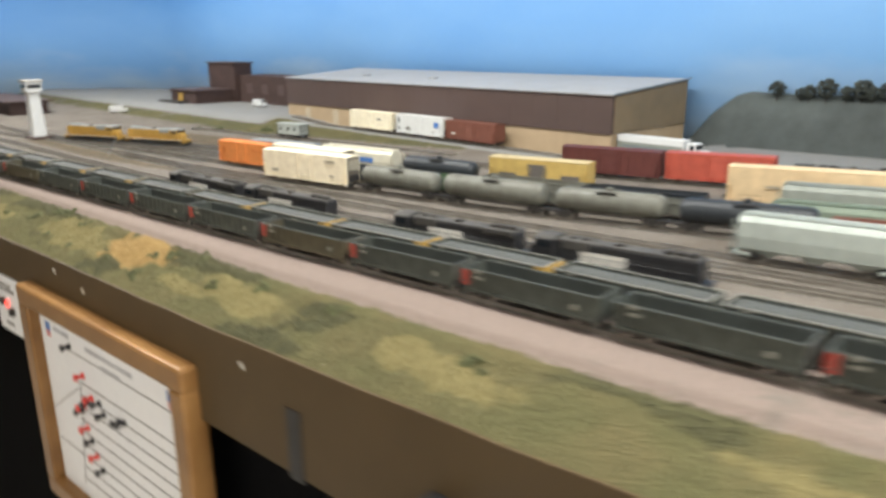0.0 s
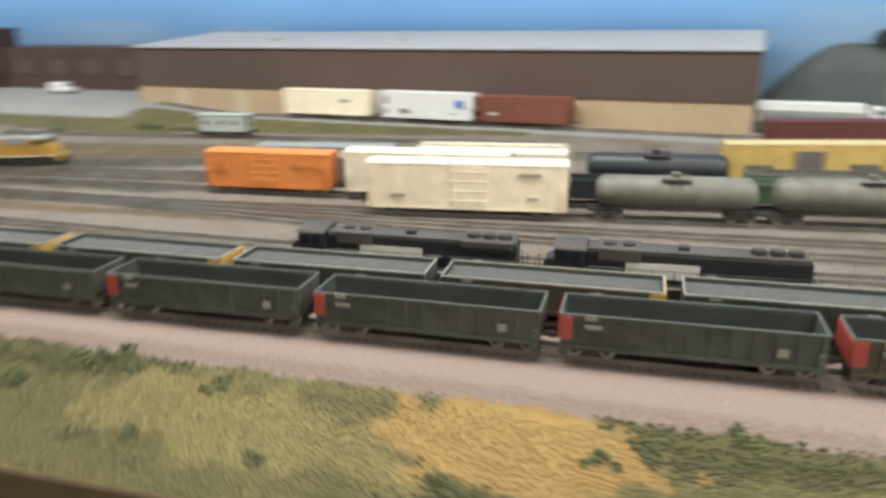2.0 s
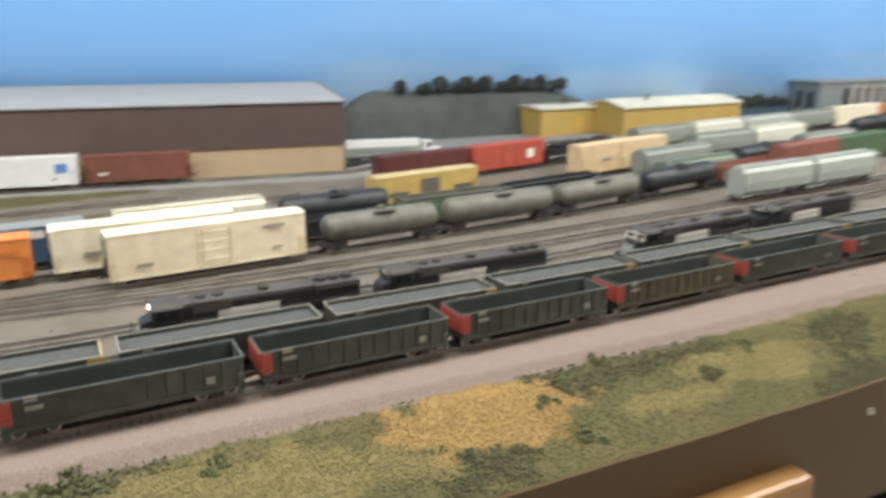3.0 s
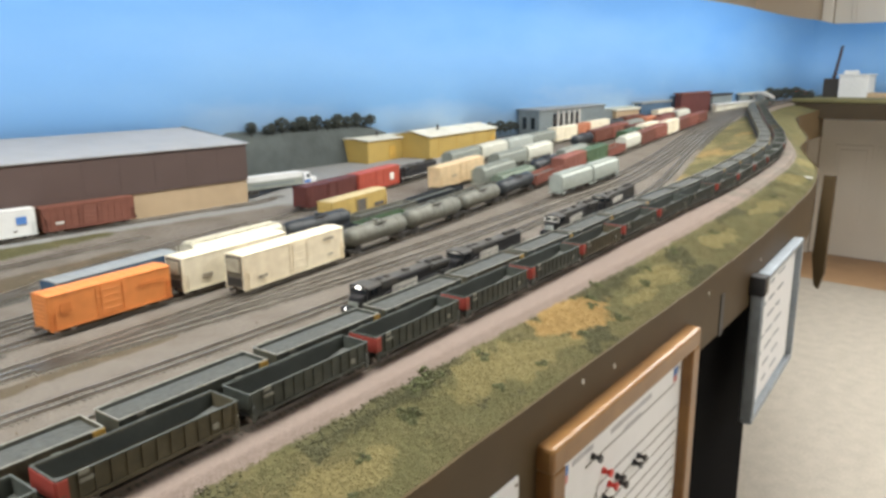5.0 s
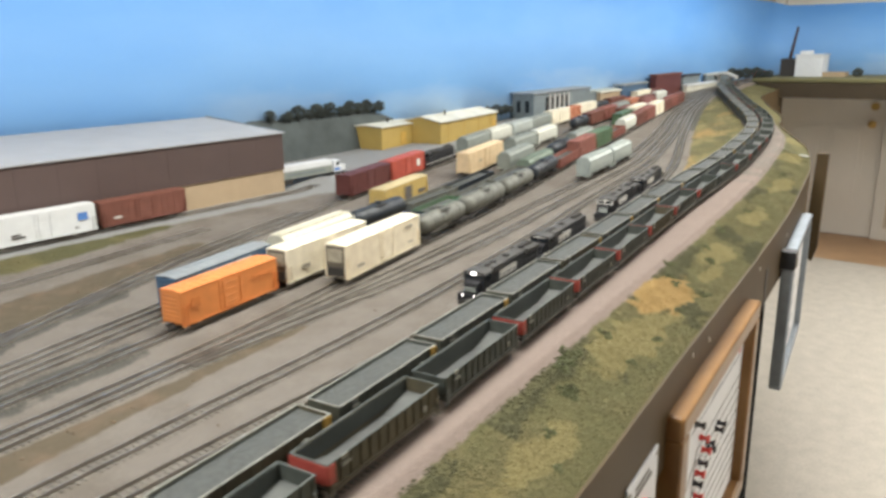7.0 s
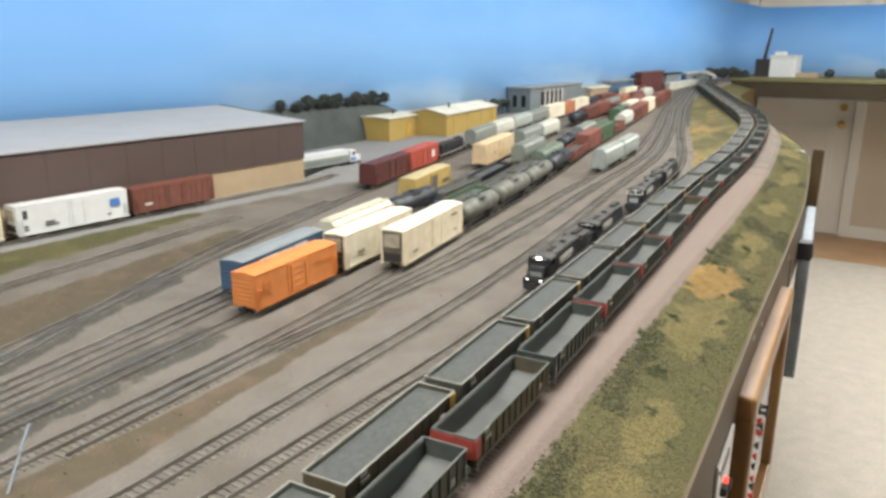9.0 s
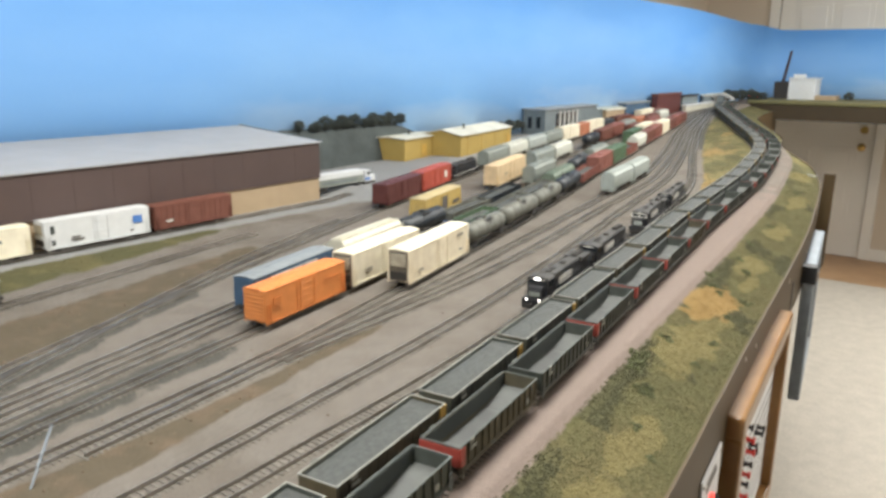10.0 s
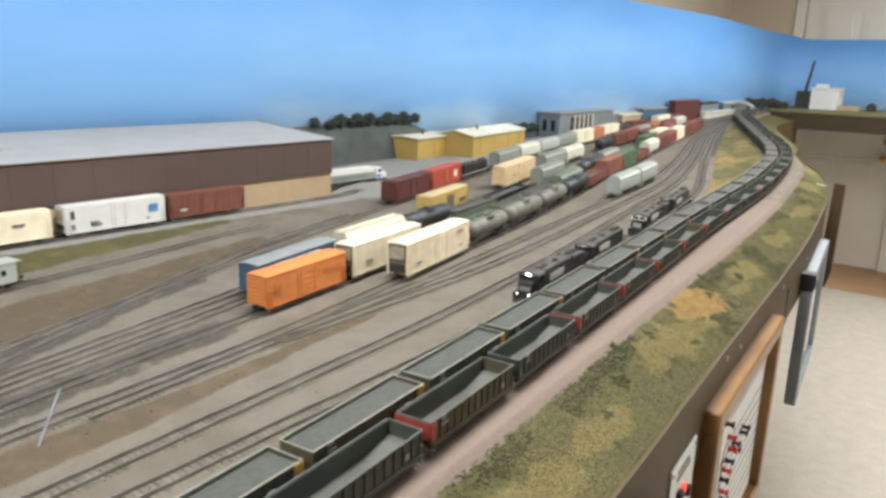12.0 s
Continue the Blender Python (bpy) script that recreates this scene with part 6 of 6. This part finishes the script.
def framed_board(label, x0, x1, top, bottom, bar, depth, wood, pins, let_in=0.0):
    ob = thing("framed_board", label, "picture frame")
    w, h = x1 - x0, top - bottom
    ob.matrix_basis = on_fascia((x0 + x1) / 2) @ Matrix.Translation((0, let_in, bottom))
    a = w / 2
    part("rail", B((-a, a, -depth, 0, h - bar, h), bevel=0.005), wood, ob)
    part("rail", B((-a, a, -depth, 0, 0, bar), bevel=0.005), wood, ob)
    part("stile", B((-a, -a + bar, -depth, 0, bar - 0.002, h - bar + 0.002), bevel=0.004), wood, ob)
    part("stile", B((a - bar, a, -depth, 0, bar - 0.002, h - bar + 0.002), bevel=0.004), wood, ob)
    part("sheet", B((-a + bar - 0.003, a - bar + 0.003, -depth * 0.45, -depth * 0.25, bar - 0.003, h - bar + 0.003)), PAPER, ob, "white printed track diagram sheet")
    yf = -depth * 0.45 - 0.0004

    def seg(x_0, z_0, x_1, z_1, t=0.0012):
        d = math.hypot(x_1 - x_0, z_1 - z_0)
        bm = B((0, d, -0.0003, 0.0003, -t / 2, t / 2))
        o = part("diagram_line", bm, LABEL, ob)
        o.matrix_basis = Matrix.Translation((x_0, yf, z_0)) @ pose(0, 0, 0, 0, -math.degrees(math.atan2(z_1 - z_0, x_1 - x_0)), 0)

    if pins:
        for k in range(9):
            seg(-0.09 - 0.004 * k, h * 0.66 - k * 0.022, a - bar - 0.01, h * 0.66 - k * 0.022)
        seg(-0.13, h * 0.78, a - bar - 0.03, h * 0.78)
        seg(-a + bar + 0.01, h * 0.45, -0.09, h * 0.64)
        seg(-0.09, h * 0.66, -0.13, h * 0.15)
        seg(-a + bar + 0.01, h * 0.3, -0.12, h * 0.3)
        for x_0, x_1, d in ((-0.055, 0.085, 0.034), (-0.010, 0.048, 0.050), (-0.165, -0.110, 0.030), (0.195, 0.206, 0.030)):
            part("heading", B((x_0, x_1, yf - 0.0003, yf + 0.0003, h - bar - d, h - bar - d + 0.007)), FAINT_INK, ob, "unreadable heading as a plain bar")
        for s in (-1, 1):
            part("emblem", B((s * 0.185 - 0.008, s * 0.185 + 0.008, yf - 0.0003, yf + 0.0003, h - bar - 0.034, h - bar - 0.021)), LABEL_B, ob, "plain blue emblem field")
            part("emblem", B((s * 0.185 - 0.007, s * 0.185 + 0.007, yf - 0.0003, yf + 0.0003, h - bar - 0.045, h - bar - 0.0342)), FADED_RED, ob, "plain pale red emblem field")
        for i, (px, pz, m) in enumerate(((-0.11, 0.80, PIN_BLACK), (-0.075, 0.70, PIN_RED), (-0.055, 0.62, PIN_RED), (-0.085, 0.56, PIN_RED), (-0.07, 0.585, PIN_BLACK), (-0.095, 0.53, PIN_BLACK), (-0.085, 0.46, PIN_RED), (-0.075, 0.41, PIN_BLACK), (-0.065, 0.35, PIN_RED), (-0.05, 0.30, PIN_BLACK), (-0.03, 0.62, PIN_BLACK), (0.03, 0.60, PIN_BLACK), (0.045, 0.61, PIN_BLACK), (-0.02, 0.58, PIN_BLACK))):
            z = pz * h
            bm = cyl(bmesh.new(), (px, yf, z), (px, yf - 0.004, z), 0.005, 10, 0.0035)
            cyl(bm, (px, yf - 0.004, z), (px, yf - 0.010, z), 0.003, 10)
            cyl(bm, (px, yf - 0.010, z), (px, yf - 0.013, z), 0.0055, 10)
            part("push_pin", bm, m, ob, "red push pin" if m is PIN_RED else "black push pin")
    else:
        for r in range(7):
            for c in range(3):
                x = -a + bar + 0.03 + c * 0.09
                z = h - bar - 0.03 - r * 0.038
                part("text_line", B((x, x + random.uniform(0.04, 0.075), yf - 0.0003, yf + 0.0003, z, z + 0.006)), GREY_FRAME, ob)
    return ob


framed_board("varnished oak framed track diagram with red and black push pins", 0.312, 0.806, -0.090, -0.46, 0.033, 0.032, OAK, True, 0.010)
framed_board("grey framed white notice sheet with printed lines", 1.172, 1.617, -0.098, -0.42, 0.016, 0.026, GREY_FRAME, False)


ob = thing("binder_clip", "black binder clip on the edge of the grey board", "clip")
ob.matrix_basis = on_fascia(1.172 + 0.018) @ Matrix.Translation((0, -0.026, -0.135))
part("jaw", B((-0.020, 0.014, -0.004, 0.030, 0.0, 0.040), bevel=0.002), BLACK, ob)
part("lever", B((-0.010, 0.004, -0.0065, -0.0042, 0.006, 0.026), bevel=0.0005), STEEL, ob)


def switch_plate(x0, x1, top, bottom, label):
    ob = thing("switch_plate", label, "switch panel")
    w, h = x1 - x0, top - bottom
    ob.matrix_basis = on_fascia((x0 + x1) / 2) @ Matrix.Translation((0, 0, bottom))
    part("plate", B((-w / 2, w / 2, -0.003, 0, 0, h), bevel=0.0006), PAPER, ob, "white plastic plate")
    part("switch", B((-0.0035, 0.0035, -0.008, -0.003, h * 0.48, h * 0.60), bevel=0.001), LED_RED, ob, "red lit rocker switch")
    part("knob", B((-0.026, -0.012, -0.010, -0.003, h * 0.5, h * 0.6), bevel=0.001), DARK, ob)
    part("knob", B((0.012, 0.024, -0.010, -0.003, h * 0.36, h * 0.48), bevel=0.001), DARK, ob)
    for x_0, x_1, q0, q1 in ((-0.03, 0.03, 0.75, 0.80), (-0.028, 0.02, 0.84, 0.88), (-0.022, 0.012, 0.14, 0.18)):
        part("text_bar", B((x_0, x_1, -0.0036, -0.003, h * q0, h * q1)), LABEL, ob)
    for sx in (-1, 1):
        for q in (0.08, 0.92):
            part("screw", cyl(bmesh.new(), (sx * (w / 2 - 0.006), -0.003, h * q), (sx * (w / 2 - 0.006), -0.0045, h * q), 0.0022, 8), STEEL, ob)


switch_plate(0.160, 0.270, -0.105, -0.205, "white switch plate with a red lit rocker")
ob = thing("throttle_box", "black control box with a white labelled face", "control box")
ob.matrix_basis = on_fascia(0.045)
part("case", B((-0.06, 0.06, -0.05, 0, -0.26, -0.11), bevel=0.004), BOX_BLACK, ob)
part("face", B((-0.045, 0.045, -0.0512, -0.0502, -0.235, -0.135)), PAPER, ob, "white labelled face")
part("jack", B((-0.02, 0.0, -0.056, -0.051, -0.20, -0.18), (0.015, 0.03, -0.056, -0.051, -0.21, -0.19)), DARK, ob)
for x, z0, z1 in ((0.985, -0.165, -0.085),):
    ob = thing("fascia_slot", "dark slot cut in the brown fascia", "slot")
    ob.matrix_basis = on_fascia(x)
    part("recess", B((-0.011, 0.011, -0.0012, 0.0006, z0, z1), bevel=0.0004), BLACK, ob)
for x, z in ((0.423, -0.051), (0.515, -0.062), (0.90, -0.06), (1.25, -0.075)):
    ob = thing("fascia_scuff", "pale scuff of chipped paint on the fascia", "scuff")
    ob.matrix_basis = on_fascia(x)
    part("chip", B((-0.003, 0.002, -0.0006, 0.0004, z - 0.002, z + 0.001), (-0.001, 0.004, -0.0005, 0.0004, z - 0.006, z - 0.003)), LABEL_W, ob)
# rubble and litter in the yard
spots = []
for i in range(2600):
    x, y = random.uniform(-0.6, 1.2), random.uniform(-0.33, 0.55)
    d = zones(x, y)[3]
    if d > 0.5 or random.random() < 0.10:
        r = random.uniform(0.0006, 0.002)
        spots.append((x, y, height(x, y) + r * 0.3, r))
tagged(clumps("rubble", spots, mat("brown_rubble", (0.17, 0.12, 0.08), 0.95, island=0.4, bump=0)), "small brown rubble and weeds by the tracks", "rubble", kind="stuff")
ob = thing("pole", "thin grey pole leaning beside the tracks", "pole")
part("shaft", cyl(bmesh.new(), (-0.352, -0.118, -0.002), (-0.322, -0.105, 0.042), 0.0011, 8), GREY_FRAME, ob)
